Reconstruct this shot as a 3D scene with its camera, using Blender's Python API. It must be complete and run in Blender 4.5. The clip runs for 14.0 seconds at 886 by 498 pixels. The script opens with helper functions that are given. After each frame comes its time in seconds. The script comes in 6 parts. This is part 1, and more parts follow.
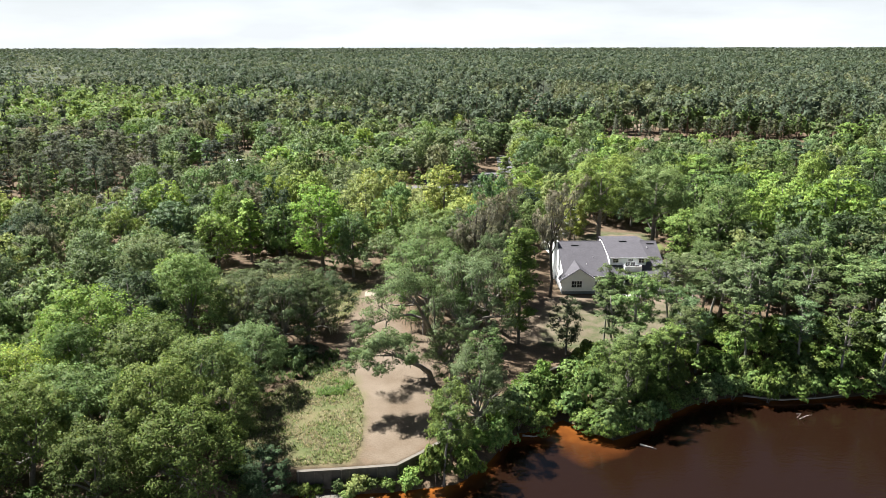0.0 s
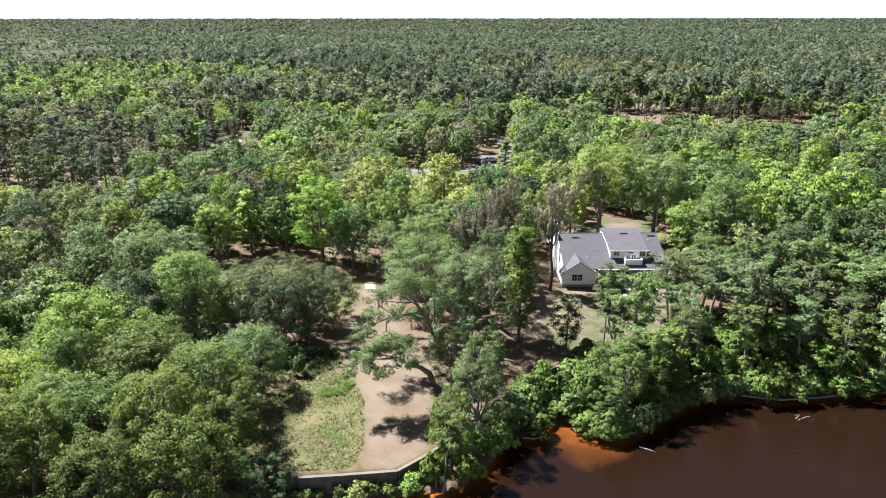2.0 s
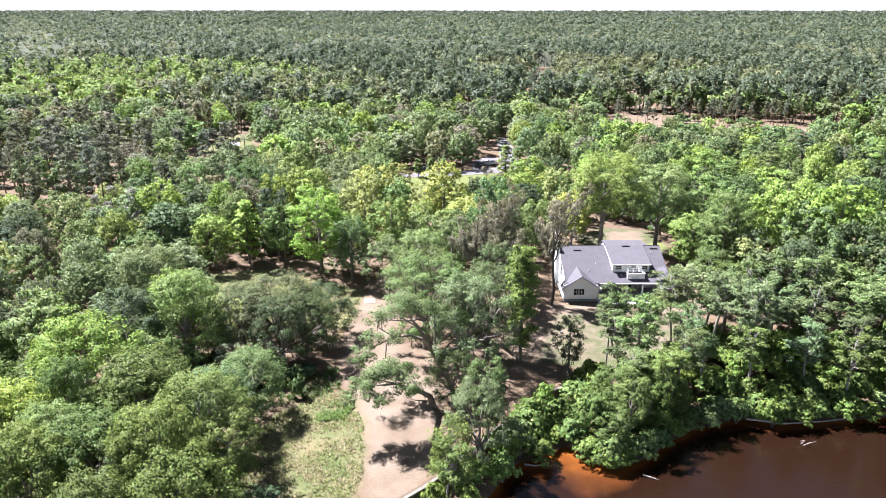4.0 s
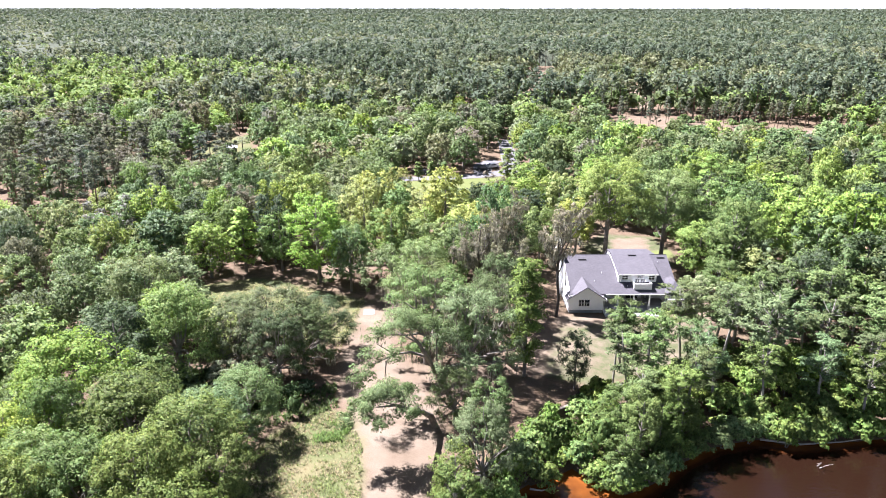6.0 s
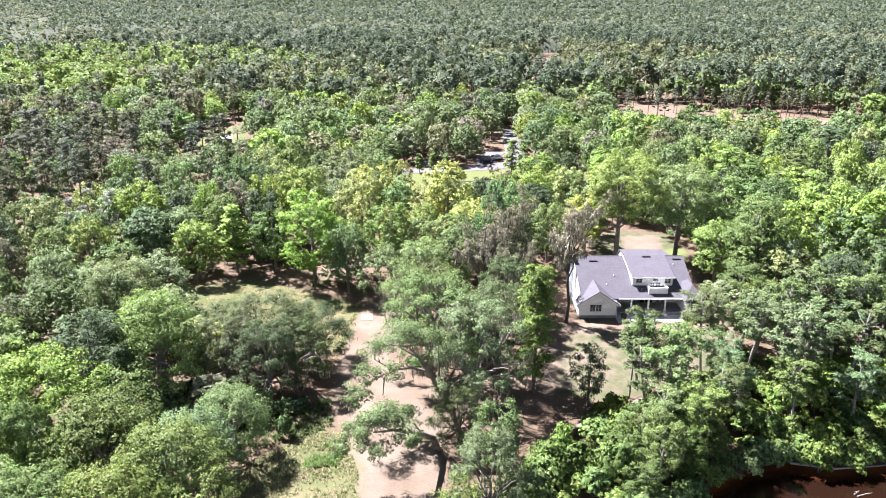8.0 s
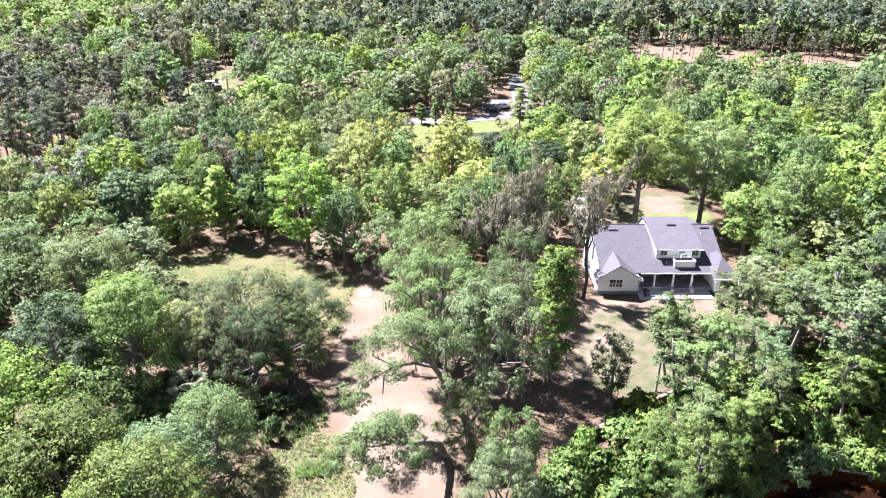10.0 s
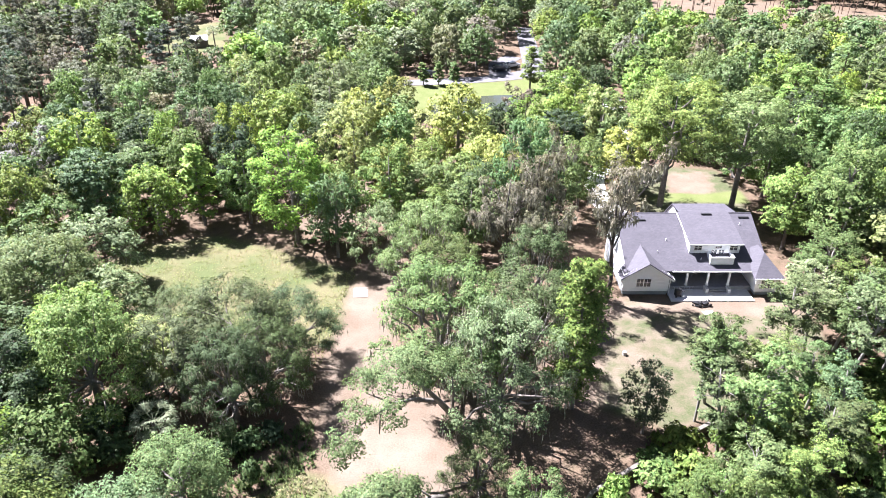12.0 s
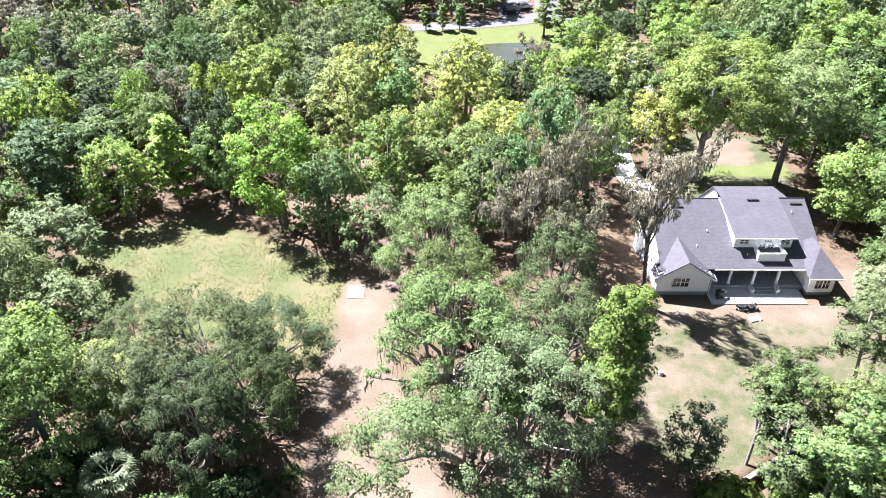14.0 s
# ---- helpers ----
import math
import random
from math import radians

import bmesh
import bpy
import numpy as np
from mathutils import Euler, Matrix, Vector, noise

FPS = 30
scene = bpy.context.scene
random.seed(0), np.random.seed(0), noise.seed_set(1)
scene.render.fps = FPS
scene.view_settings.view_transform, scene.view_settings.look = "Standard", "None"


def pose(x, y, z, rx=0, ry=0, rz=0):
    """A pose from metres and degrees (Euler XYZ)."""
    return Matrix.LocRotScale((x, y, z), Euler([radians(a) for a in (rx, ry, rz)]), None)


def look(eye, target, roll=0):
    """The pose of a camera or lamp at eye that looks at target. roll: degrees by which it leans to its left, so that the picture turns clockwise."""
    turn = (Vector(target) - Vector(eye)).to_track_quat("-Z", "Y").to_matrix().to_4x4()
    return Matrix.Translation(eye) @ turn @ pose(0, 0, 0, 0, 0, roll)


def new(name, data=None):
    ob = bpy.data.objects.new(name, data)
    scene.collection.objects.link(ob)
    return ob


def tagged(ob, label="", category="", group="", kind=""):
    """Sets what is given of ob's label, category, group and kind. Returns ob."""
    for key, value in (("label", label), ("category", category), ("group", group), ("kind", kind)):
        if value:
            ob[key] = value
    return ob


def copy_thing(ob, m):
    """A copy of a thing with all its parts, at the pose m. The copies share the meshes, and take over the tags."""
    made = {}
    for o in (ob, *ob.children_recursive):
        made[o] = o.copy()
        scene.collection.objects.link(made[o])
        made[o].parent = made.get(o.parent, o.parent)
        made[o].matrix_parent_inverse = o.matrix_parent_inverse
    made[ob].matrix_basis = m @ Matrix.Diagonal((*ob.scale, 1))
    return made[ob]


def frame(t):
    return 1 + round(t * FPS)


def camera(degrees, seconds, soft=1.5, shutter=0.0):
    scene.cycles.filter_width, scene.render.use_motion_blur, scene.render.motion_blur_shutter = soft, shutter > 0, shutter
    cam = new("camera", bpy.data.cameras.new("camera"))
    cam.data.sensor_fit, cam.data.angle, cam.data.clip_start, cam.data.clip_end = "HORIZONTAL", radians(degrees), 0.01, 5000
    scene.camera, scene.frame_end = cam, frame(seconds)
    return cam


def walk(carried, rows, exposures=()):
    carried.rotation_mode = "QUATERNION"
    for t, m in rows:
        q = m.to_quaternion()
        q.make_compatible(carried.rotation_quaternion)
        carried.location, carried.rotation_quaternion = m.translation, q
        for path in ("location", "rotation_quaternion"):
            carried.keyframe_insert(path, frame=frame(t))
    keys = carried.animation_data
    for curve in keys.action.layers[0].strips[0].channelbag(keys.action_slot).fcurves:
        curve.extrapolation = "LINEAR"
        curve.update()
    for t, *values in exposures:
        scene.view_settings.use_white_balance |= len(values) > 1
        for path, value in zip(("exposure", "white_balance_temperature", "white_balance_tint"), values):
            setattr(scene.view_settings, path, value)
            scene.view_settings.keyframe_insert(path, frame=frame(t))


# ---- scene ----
cam = camera(65.0, 14.0, soft=0.9)
PATH = [
    (0.0, 0.074, 0.097, 40.361, -16.392, 0.089, -0.135),
    (0.5, 0.082, 0.375, 41.201, -16.441, 0.094, -0.127),
    (1.0, 0.072, 0.684, 41.989, -16.480, 0.082, -0.137),
    (1.5, 0.038, 1.075, 42.757, -17.414, 0.083, -0.150),
    (2.0, -0.016, 1.546, 43.519, -18.643, 0.061, -0.162),
    (2.5, -0.068, 2.114, 44.314, -19.294, 0.029, -0.171),
    (3.0, -0.118, 2.712, 45.105, -19.295, 0.017, -0.180),
    (3.5, -0.155, 3.329, 45.881, -19.266, -0.009, -0.196),
    (6.0, -0.412, 7.609, 47.166, -19.427, -0.040, -0.193),
    (6.5, -0.448, 9.012, 47.101, -19.449, -0.060, -0.185),
    (7.0, -0.502, 10.680, 47.055, -19.443, -0.067, -0.160),
    (7.5, -0.556, 12.671, 47.005, -19.411, -0.078, -0.133),
    (8.0, -0.635, 14.879, 46.899, -20.485, -0.067, -0.103),
    (8.5, -0.746, 17.272, 46.841, -22.317, -0.057, -0.070),
    (11.0, -1.534, 31.813, 47.228, -26.998, -0.043, -0.012),
    (11.5, -1.603, 35.060, 47.235, -28.275, -0.039, 0.040),
    (12.0, -1.705, 38.381, 47.238, -29.581, -0.027, 0.100),
    (12.5, -1.845, 41.710, 47.229, -30.920, -0.017, 0.154),
    (13.0, -1.991, 45.026, 47.225, -32.248, -0.034, 0.186),
    (13.5, -2.180, 48.360, 47.206, -33.589, -0.031, 0.205),
    (14.0, -2.390, 51.690, 47.190, -35.130, -0.058, 0.240),
]
EXPOSURE = [(0.0, 1.70, 6350, 9), (1.5, 1.80, 6280, 10), (2.0, 1.88, 6170, 11), (3.0, 2.28, 5950, 16), (7.0, 2.47, 5940, 22), (11.0, 2.57, 5820, 23), (14.0, 2.48, 5830, 18)]
walk(cam, [(t, pose(x, y, z, 90 + pitch, roll, yaw)) for t, x, y, z, pitch, roll, yaw in PATH], EXPOSURE)

# ---- light ----
SUN_FROM = Vector((-0.80, 0.60, 0.0)).normalized()
SUN_ELEVATION = radians(54)
sun_dir = Vector((SUN_FROM.x * math.cos(SUN_ELEVATION), SUN_FROM.y * math.cos(SUN_ELEVATION), math.sin(SUN_ELEVATION)))
sun_data = bpy.data.lights.new("sun", "SUN")
sun_data.energy, sun_data.angle, sun_data.color = 5.2, radians(0.53), (1.0, 0.965, 0.91)
sun = new("sun", sun_data)
sun.matrix_world = look(sun_dir * 300, (0, 0, 0))

world = bpy.data.worlds.new("sky")
world.use_nodes = True
scene.world = world
wt = world.node_tree
sky = wt.nodes.new("ShaderNodeTexSky")
sky.sky_type, sky.sun_disc = "NISHITA", False
sky.sun_elevation, sky.sun_rotation = SUN_ELEVATION, math.atan2(SUN_FROM.x, SUN_FROM.y)
sky.air_density, sky.dust_density, sky.ozone_density = 1.0, 1.0, 1.4
cloud = wt.nodes.new("ShaderNodeTexNoise")
cloud.inputs["Scale"].default_value, cloud.inputs["Detail"].default_value = 5.0, 6.0
cloud_map = wt.nodes.new("ShaderNodeMapping")
cloud_map.inputs["Scale"].default_value = (1.0, 1.0, 5.0)
cloud_co = wt.nodes.new("ShaderNodeTexCoord")
cloud_ramp = wt.nodes.new("ShaderNodeValToRGB")
cloud_ramp.color_ramp.elements[0].position, cloud_ramp.color_ramp.elements[1].position = 0.36, 0.62
cloud_ramp.color_ramp.elements[0].color, cloud_ramp.color_ramp.elements[1].color = (0.80, 0.80, 0.80, 1), (1.0, 1.0, 1.0, 1)
cloud_mix = wt.nodes.new("ShaderNodeMix")
cloud_mix.data_type = "RGBA"
cloud_mix.inputs["B"].default_value = (18.0, 18.7, 19.5, 1)
wt.links.new(cloud_co.outputs["Generated"], cloud_map.inputs["Vector"])
wt.links.new(cloud_map.outputs["Vector"], cloud.inputs["Vector"])
wt.links.new(cloud.outputs["Fac"], cloud_ramp.inputs["Fac"])
haze_z, haze_map, haze_mul = wt.nodes.new("ShaderNodeSeparateXYZ"), wt.nodes.new("ShaderNodeMapRange"), wt.nodes.new("ShaderNodeMath")
haze_map.inputs["From Min"].default_value, haze_map.inputs["From Max"].default_value = 0.02, 0.26
haze_map.inputs["To Min"].default_value, haze_map.inputs["To Max"].default_value = 1.0, 0.06
haze_mul.operation = "MULTIPLY"
wt.links.new(cloud_co.outputs["Generated"], haze_z.inputs["Vector"])
wt.links.new(haze_z.outputs["Z"], haze_map.inputs["Value"])
wt.links.new(haze_map.outputs["Result"], haze_mul.inputs[0])
wt.links.new(cloud_ramp.outputs["Color"], haze_mul.inputs[1])
wt.links.new(haze_mul.outputs[0], cloud_mix.inputs["Factor"])
wt.links.new(sky.outputs["Color"], cloud_mix.inputs["A"])
wt.links.new(cloud_mix.outputs["Result"], wt.nodes["Background"].inputs["Color"])
wt.nodes["Background"].inputs["Strength"].default_value = 0.0184


# ---- materials ----
def material(name, color=(0.5, 0.5, 0.5), rough=0.7, metal=0.0, grain=0.0, scale=8.0, bump=0.0, spec=0.4):
    """A painted or solid surface with mottling at two sizes and a fine relief."""
    m = bpy.data.materials.new(name)
    m.use_nodes = True
    nt = m.node_tree
    b = nt.nodes["Principled BSDF"]
    b.inputs["Base Color"].default_value = (*color, 1)
    b.inputs["Roughness"].default_value, b.inputs["Metallic"].default_value = rough, metal
    b.inputs["Specular IOR Level"].default_value = spec
    if grain or bump:
        co = nt.nodes.new("ShaderNodeTexCoord")
        fine, broad = nt.nodes.new("ShaderNodeTexNoise"), nt.nodes.new("ShaderNodeTexNoise")
        fine.inputs["Scale"].default_value, fine.inputs["Detail"].default_value = scale, 6.0
        broad.inputs["Scale"].default_value, broad.inputs["Detail"].default_value = scale * 0.13, 3.0
        add = nt.nodes.new("ShaderNodeMath")
        add.operation = "ADD"
        rng = nt.nodes.new("ShaderNodeMapRange")
        rng.inputs["From Min"].default_value, rng.inputs["From Max"].default_value = 0.6, 1.4
        rng.inputs["To Min"].default_value, rng.inputs["To Max"].default_value = 1 - grain, 1 + grain
        mul = nt.nodes.new("ShaderNodeVectorMath")
        mul.operation = "SCALE"
        mul.inputs[0].default_value = color
        for n in (fine, broad):
            nt.links.new(co.outputs["Object"], n.inputs["Vector"])
        nt.links.new(fine.outputs["Fac"], add.inputs[0])
        nt.links.new(broad.outputs["Fac"], add.inputs[1])
        nt.links.new(add.outputs[0], rng.inputs["Value"])
        nt.links.new(rng.outputs["Result"], mul.inputs["Scale"])
        nt.links.new(mul.outputs["Vector"], b.inputs["Base Color"])
        if bump:
            bp = nt.nodes.new("ShaderNodeBump")
            bp.inputs["Strength"].default_value, bp.inputs["Distance"].default_value = bump, 0.02
            nt.links.new(fine.outputs["Fac"], bp.inputs["Height"])
            nt.links.new(bp.outputs["Normal"], b.inputs["Normal"])
    return m


def leaf_material(name, through_light=0.24, rough=0.6, spread=0.28, fleck_scale=3.2):
    """Leaves in the tree's own colour, each spray a little lighter, darker, yellower or greener than the next."""
    m = bpy.data.materials.new(name)
    m.use_nodes = True
    nt = m.node_tree
    b, out = nt.nodes["Principled BSDF"], nt.nodes["Material Output"]
    info, geo = nt.nodes.new("ShaderNodeObjectInfo"), nt.nodes.new("ShaderNodeNewGeometry")
    hsv = nt.nodes.new("ShaderNodeHueSaturation")
    val, hue = nt.nodes.new("ShaderNodeMapRange"), nt.nodes.new("ShaderNodeMapRange")
    val.inputs["To Min"].default_value, val.inputs["To Max"].default_value = 1 - spread, 1 + spread
    hue.inputs["To Min"].default_value, hue.inputs["To Max"].default_value = 0.475, 0.52
    # leaflets within each spray, the shade of the gaps between them painted into the colour
    co, grain, gap_shade, both = nt.nodes.new("ShaderNodeTexCoord"), nt.nodes.new("ShaderNodeTexNoise"), nt.nodes.new("ShaderNodeMapRange"), nt.nodes.new("ShaderNodeMath")
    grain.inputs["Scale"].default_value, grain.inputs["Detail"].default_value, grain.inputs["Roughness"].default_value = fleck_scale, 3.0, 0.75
    gap_shade.inputs["From Min"].default_value, gap_shade.inputs["From Max"].default_value = 0.36, 0.62
    gap_shade.inputs["To Min"].default_value, gap_shade.inputs["To Max"].default_value = 0.38, 1.22
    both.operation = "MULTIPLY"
    nt.links.new(co.outputs["Object"], grain.inputs["Vector"])
    nt.links.new(grain.outputs["Fac"], gap_shade.inputs["Value"])
    nt.links.new(geo.outputs["Random Per Island"], val.inputs["Value"])
    nt.links.new(val.outputs["Result"], both.inputs[0])
    nt.links.new(gap_shade.outputs["Result"], both.inputs[1])
    scr = nt.nodes.new("ShaderNodeMath")
    scr.operation = "FRACT"
    scm = nt.nodes.new("ShaderNodeMath")
    scm.operation = "MULTIPLY"
    scm.inputs[1].default_value = 37.7
    nt.links.new(geo.outputs["Random Per Island"], scm.inputs[0])
    nt.links.new(scm.outputs[0], scr.inputs[0])
    nt.links.new(scr.outputs[0], hue.inputs["Value"])
    nt.links.new(info.outputs["Color"], hsv.inputs["Color"])
    nt.links.new(both.outputs[0], hsv.inputs["Value"])
    nt.links.new(hue.outputs["Result"], hsv.inputs["Hue"])
    nt.links.new(hsv.outputs["Color"], b.inputs["Base Color"])
    b.inputs["Roughness"].default_value, b.inputs["Specular IOR Level"].default_value = rough, 0.1
    tr, mix = nt.nodes.new("ShaderNodeBsdfTranslucent"), nt.nodes.new("ShaderNodeMixShader")
    gain = nt.nodes.new("ShaderNodeVectorMath")
    gain.operation = "MULTIPLY"
    gain.inputs[1].default_value = (1.25, 1.3, 0.95)
    nt.links.new(hsv.outputs["Color"], gain.inputs[0])
    nt.links.new(gain.outputs["Vector"], tr.inputs["Color"])
    mix.inputs["Fac"].default_value = through_light
    nt.links.new(b.outputs["BSDF"], mix.inputs[1])
    nt.links.new(tr.outputs["BSDF"], mix.inputs[2])
    nt.links.new(mix.outputs["Shader"], out.inputs["Surface"])
    return m


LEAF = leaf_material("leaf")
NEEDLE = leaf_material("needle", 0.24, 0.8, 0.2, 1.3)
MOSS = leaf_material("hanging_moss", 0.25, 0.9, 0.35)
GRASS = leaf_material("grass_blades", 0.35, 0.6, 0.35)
BARK = material("bark", (0.16, 0.142, 0.122), 0.95, grain=0.5, scale=5.0, bump=0.6)
DARK_BARK = material("dark_bark", (0.075, 0.064, 0.055), 0.95, grain=0.5, scale=5.0, bump=0.6)
PALE_BARK = material("pale_bark", (0.21, 0.195, 0.17), 0.9, grain=0.45, scale=4.0, bump=0.5)
PINE_BARK = material("pine_bark", (0.16, 0.105, 0.075), 0.95, grain=0.4, scale=4.0, bump=0.5)
SIDING = material("white_siding", (0.86, 0.87, 0.87), 0.55, grain=0.05, scale=2.0)
TRIM = material("white_trim", (0.82, 0.82, 0.80), 0.45, grain=0.03, scale=3.0)
BLOCK = material("grey_block", (0.24, 0.26, 0.27), 0.9, grain=0.2, scale=5.0, bump=0.4)
DARK = material("black_metal", (0.02, 0.02, 0.022), 0.45, grain=0.2, scale=6.0)
RUBBER = material("black_rubber", (0.018, 0.018, 0.018), 0.85, grain=0.2, scale=9.0)
CONCRETE = material("concrete", (0.55, 0.535, 0.515), 0.9, grain=0.12, scale=1.5, bump=0.25)
SANDY_SLAB = material("sandy_concrete", (0.27, 0.225, 0.18), 0.95, grain=0.2, scale=2.0, bump=0.3)
DECKING = material("grey_decking", (0.27, 0.265, 0.265), 0.8, grain=0.2, scale=3.0)
TIMBER = material("weathered_timber", (0.115, 0.098, 0.08), 0.9, grain=0.35, scale=3.0, bump=0.4)
CAP = material("wall_cap_wood", (0.13, 0.115, 0.095), 0.85, grain=0.25, scale=3.0, bump=0.3)
ASPHALT = material("asphalt", (0.105, 0.102, 0.106), 0.9, grain=0.15, scale=0.8, bump=0.2)
DEADWOOD = material("bleached_wood", (0.34, 0.31, 0.28), 0.9, grain=0.3, scale=4.0, bump=0.4)
CARPAINT = material("dark_car_paint", (0.03, 0.035, 0.045), 0.25, metal=0.3)
SILVER = material("silver_car_paint", (0.45, 0.46, 0.48), 0.3, metal=0.5)
ROOFMETAL = material("pale_sheet_metal", (0.62, 0.63, 0.65), 0.4, metal=0.3, grain=0.1, scale=2.0)

GLASS = bpy.data.materials.new("window_glass")
GLASS.use_nodes = True
gb = GLASS.node_tree.nodes["Principled BSDF"]
gb.inputs["Base Color"].default_value = (0.025, 0.03, 0.035, 1)
gb.inputs["Roughness"].default_value, gb.inputs["Specular IOR Level"].default_value = 0.05, 0.8

# roof shingles: courses across the slope, each tab its own shade
SHINGLE = bpy.data.materials.new("shingles")
SHINGLE.use_nodes = True
st = SHINGLE.node_tree
sb = st.nodes["Principled BSDF"]
sco, sbr, sn = st.nodes.new("ShaderNodeTexCoord"), st.nodes.new("ShaderNodeTexBrick"), st.nodes.new("ShaderNodeTexNoise")
sbr.inputs["Scale"].default_value = 1.0
sbr.inputs["Brick Width"].default_value, sbr.inputs["Row Height"].default_value = 0.33, 0.16
sbr.inputs["Mortar Size"].default_value = 0.008
sbr.inputs["Color1"].default_value, sbr.inputs["Color2"].default_value = (0.060, 0.056, 0.067, 1), (0.076, 0.071, 0.083, 1)
sbr.inputs["Mortar"].default_value = (0.045, 0.042, 0.049, 1)
sn.inputs["Scale"].default_value, sn.inputs["Detail"].default_value = 0.9, 5.0
sm = st.nodes.new("ShaderNodeMix")
sm.data_type, sm.blend_type = "RGBA", "OVERLAY"
sm.inputs["Factor"].default_value = 0.18
st.links.new(sco.outputs["Object"], sbr.inputs["Vector"])
st.links.new(sco.outputs["Object"], sn.inputs["Vector"])
st.links.new(sbr.outputs["Color"], sm.inputs["A"])
st.links.new(sn.outputs["Fac"], sm.inputs["B"])
st.links.new(sm.outputs["Result"], sb.inputs["Base Color"])
sb.inputs["Roughness"].default_value = 0.85

# the ground: leaf litter under the trees, pale sand, lawn and rough grass by the cover map of the sheet
GROUND = bpy.data.materials.new("ground_cover")
GROUND.use_nodes = True
gt = GROUND.node_tree
gbs = gt.nodes["Principled BSDF"]
gbs.inputs["Roughness"].default_value, gbs.inputs["Specular IOR Level"].default_value = 0.95, 0.1
gco = gt.nodes.new("ShaderNodeTexCoord")
gat = gt.nodes.new("ShaderNodeAttribute")
gat.attribute_name = "cover"
gsep = gt.nodes.new("ShaderNodeSeparateColor")
gt.links.new(gat.outputs["Color"], gsep.inputs["Color"])


def ground_noise(scale, detail=5.0, rough=0.6):
    n = gt.nodes.new("ShaderNodeTexNoise")
    n.inputs["Scale"].default_value, n.inputs["Detail"].default_value, n.inputs["Roughness"].default_value = scale, detail, rough
    gt.links.new(gco.outputs["Object"], n.inputs["Vector"])
    return n.outputs["Fac"]


def ground_ramp(fac, a, b, lo=0.35, hi=0.65):
    r = gt.nodes.new("ShaderNodeValToRGB")
    r.color_ramp.elements[0].position, r.color_ramp.elements[1].position = lo, hi
    r.color_ramp.elements[0].color, r.color_ramp.elements[1].color = (*a, 1), (*b, 1)
    gt.links.new(fac, r.inputs["Fac"])
    return r.outputs["Color"]


def ground_mix(fac, a, b):
    mx = gt.nodes.new("ShaderNodeMix")
    mx.data_type = "RGBA"
    gt.links.new(fac, mx.inputs["Factor"])
    gt.links.new(a, mx.inputs["A"])
    gt.links.new(b, mx.inputs["B"])
    return mx.outputs["Result"]


def ragged(channel, noise_out, amount=0.5, soft=0.12):
    """A cover channel with its edge broken up by noise."""
    a = gt.nodes.new("ShaderNodeMath")
    a.operation = "MULTIPLY_ADD"
    gt.links.new(noise_out, a.inputs[0])
    a.inputs[1].default_value = amount
    gt.links.new(channel, a.inputs[2])
    r = gt.nodes.new("ShaderNodeMapRange")
    r.inputs["From Min"].default_value = 0.5 + amount * 0.5 - soft
    r.inputs["From Max"].default_value = 0.5 + amount * 0.5 + soft
    gt.links.new(a.outputs[0], r.inputs["Value"])
    return r.outputs["Result"]


g_fine, g_mid, g_big = ground_noise(6.0), ground_noise(0.9), ground_noise(0.16, 4.0)
litter = ground_mix(g_big, ground_ramp(g_fine, (0.070, 0.045, 0.032), (0.180, 0.118, 0.088)), ground_ramp(g_mid, (0.052, 0.052, 0.026), (0.135, 0.100, 0.064)))
sand = ground_mix(g_mid, ground_ramp(g_fine, (0.104, 0.079, 0.056), (0.176, 0.140, 0.105)), ground_ramp(g_big, (0.096, 0.070, 0.047), (0.184, 0.150, 0.116)))
g_patch = ground_noise(0.42, 6.0, 0.7)
lawn = ground_mix(g_mid, ground_ramp(g_fine, (0.048, 0.058, 0.024), (0.092, 0.094, 0.052)), ground_ramp(g_patch, (0.056, 0.070, 0.028), (0.150, 0.122, 0.094), 0.42, 0.62))
rough_grass = ground_mix(g_mid, ground_ramp(g_fine, (0.060, 0.074, 0.026), (0.130, 0.134, 0.062)), ground_ramp(g_big, (0.062, 0.083, 0.030), (0.150, 0.118, 0.07), 0.4, 0.6))
mown = ground_mix(g_mid, ground_ramp(g_fine, (0.075, 0.096, 0.028), (0.118, 0.132, 0.050)), ground_ramp(g_patch, (0.085, 0.108, 0.032), (0.130, 0.138, 0.058)))
col = ground_mix(ragged(gsep.outputs["Green"], g_mid, 0.6, 0.2), litter, lawn)
col = ground_mix(ragged(gsep.outputs["Blue"], g_mid, 0.6, 0.2), col, rough_grass)
col = ground_mix(ragged(gsep.outputs["Red"], g_patch, 1.3, 0.3), col, sand)
col = ground_mix(ragged(gat.outputs["Alpha"], g_mid, 0.4, 0.2), col, mown)
gt.links.new(col, gbs.inputs["Base Color"])
gbump = gt.nodes.new("ShaderNodeBump")
gbump.inputs["Strength"].default_value, gbump.inputs["Distance"].default_value = 0.6, 0.08
gt.links.new(g_fine, gbump.inputs["Height"])
gt.links.new(gbump.outputs["Normal"], gbs.inputs["Normal"])

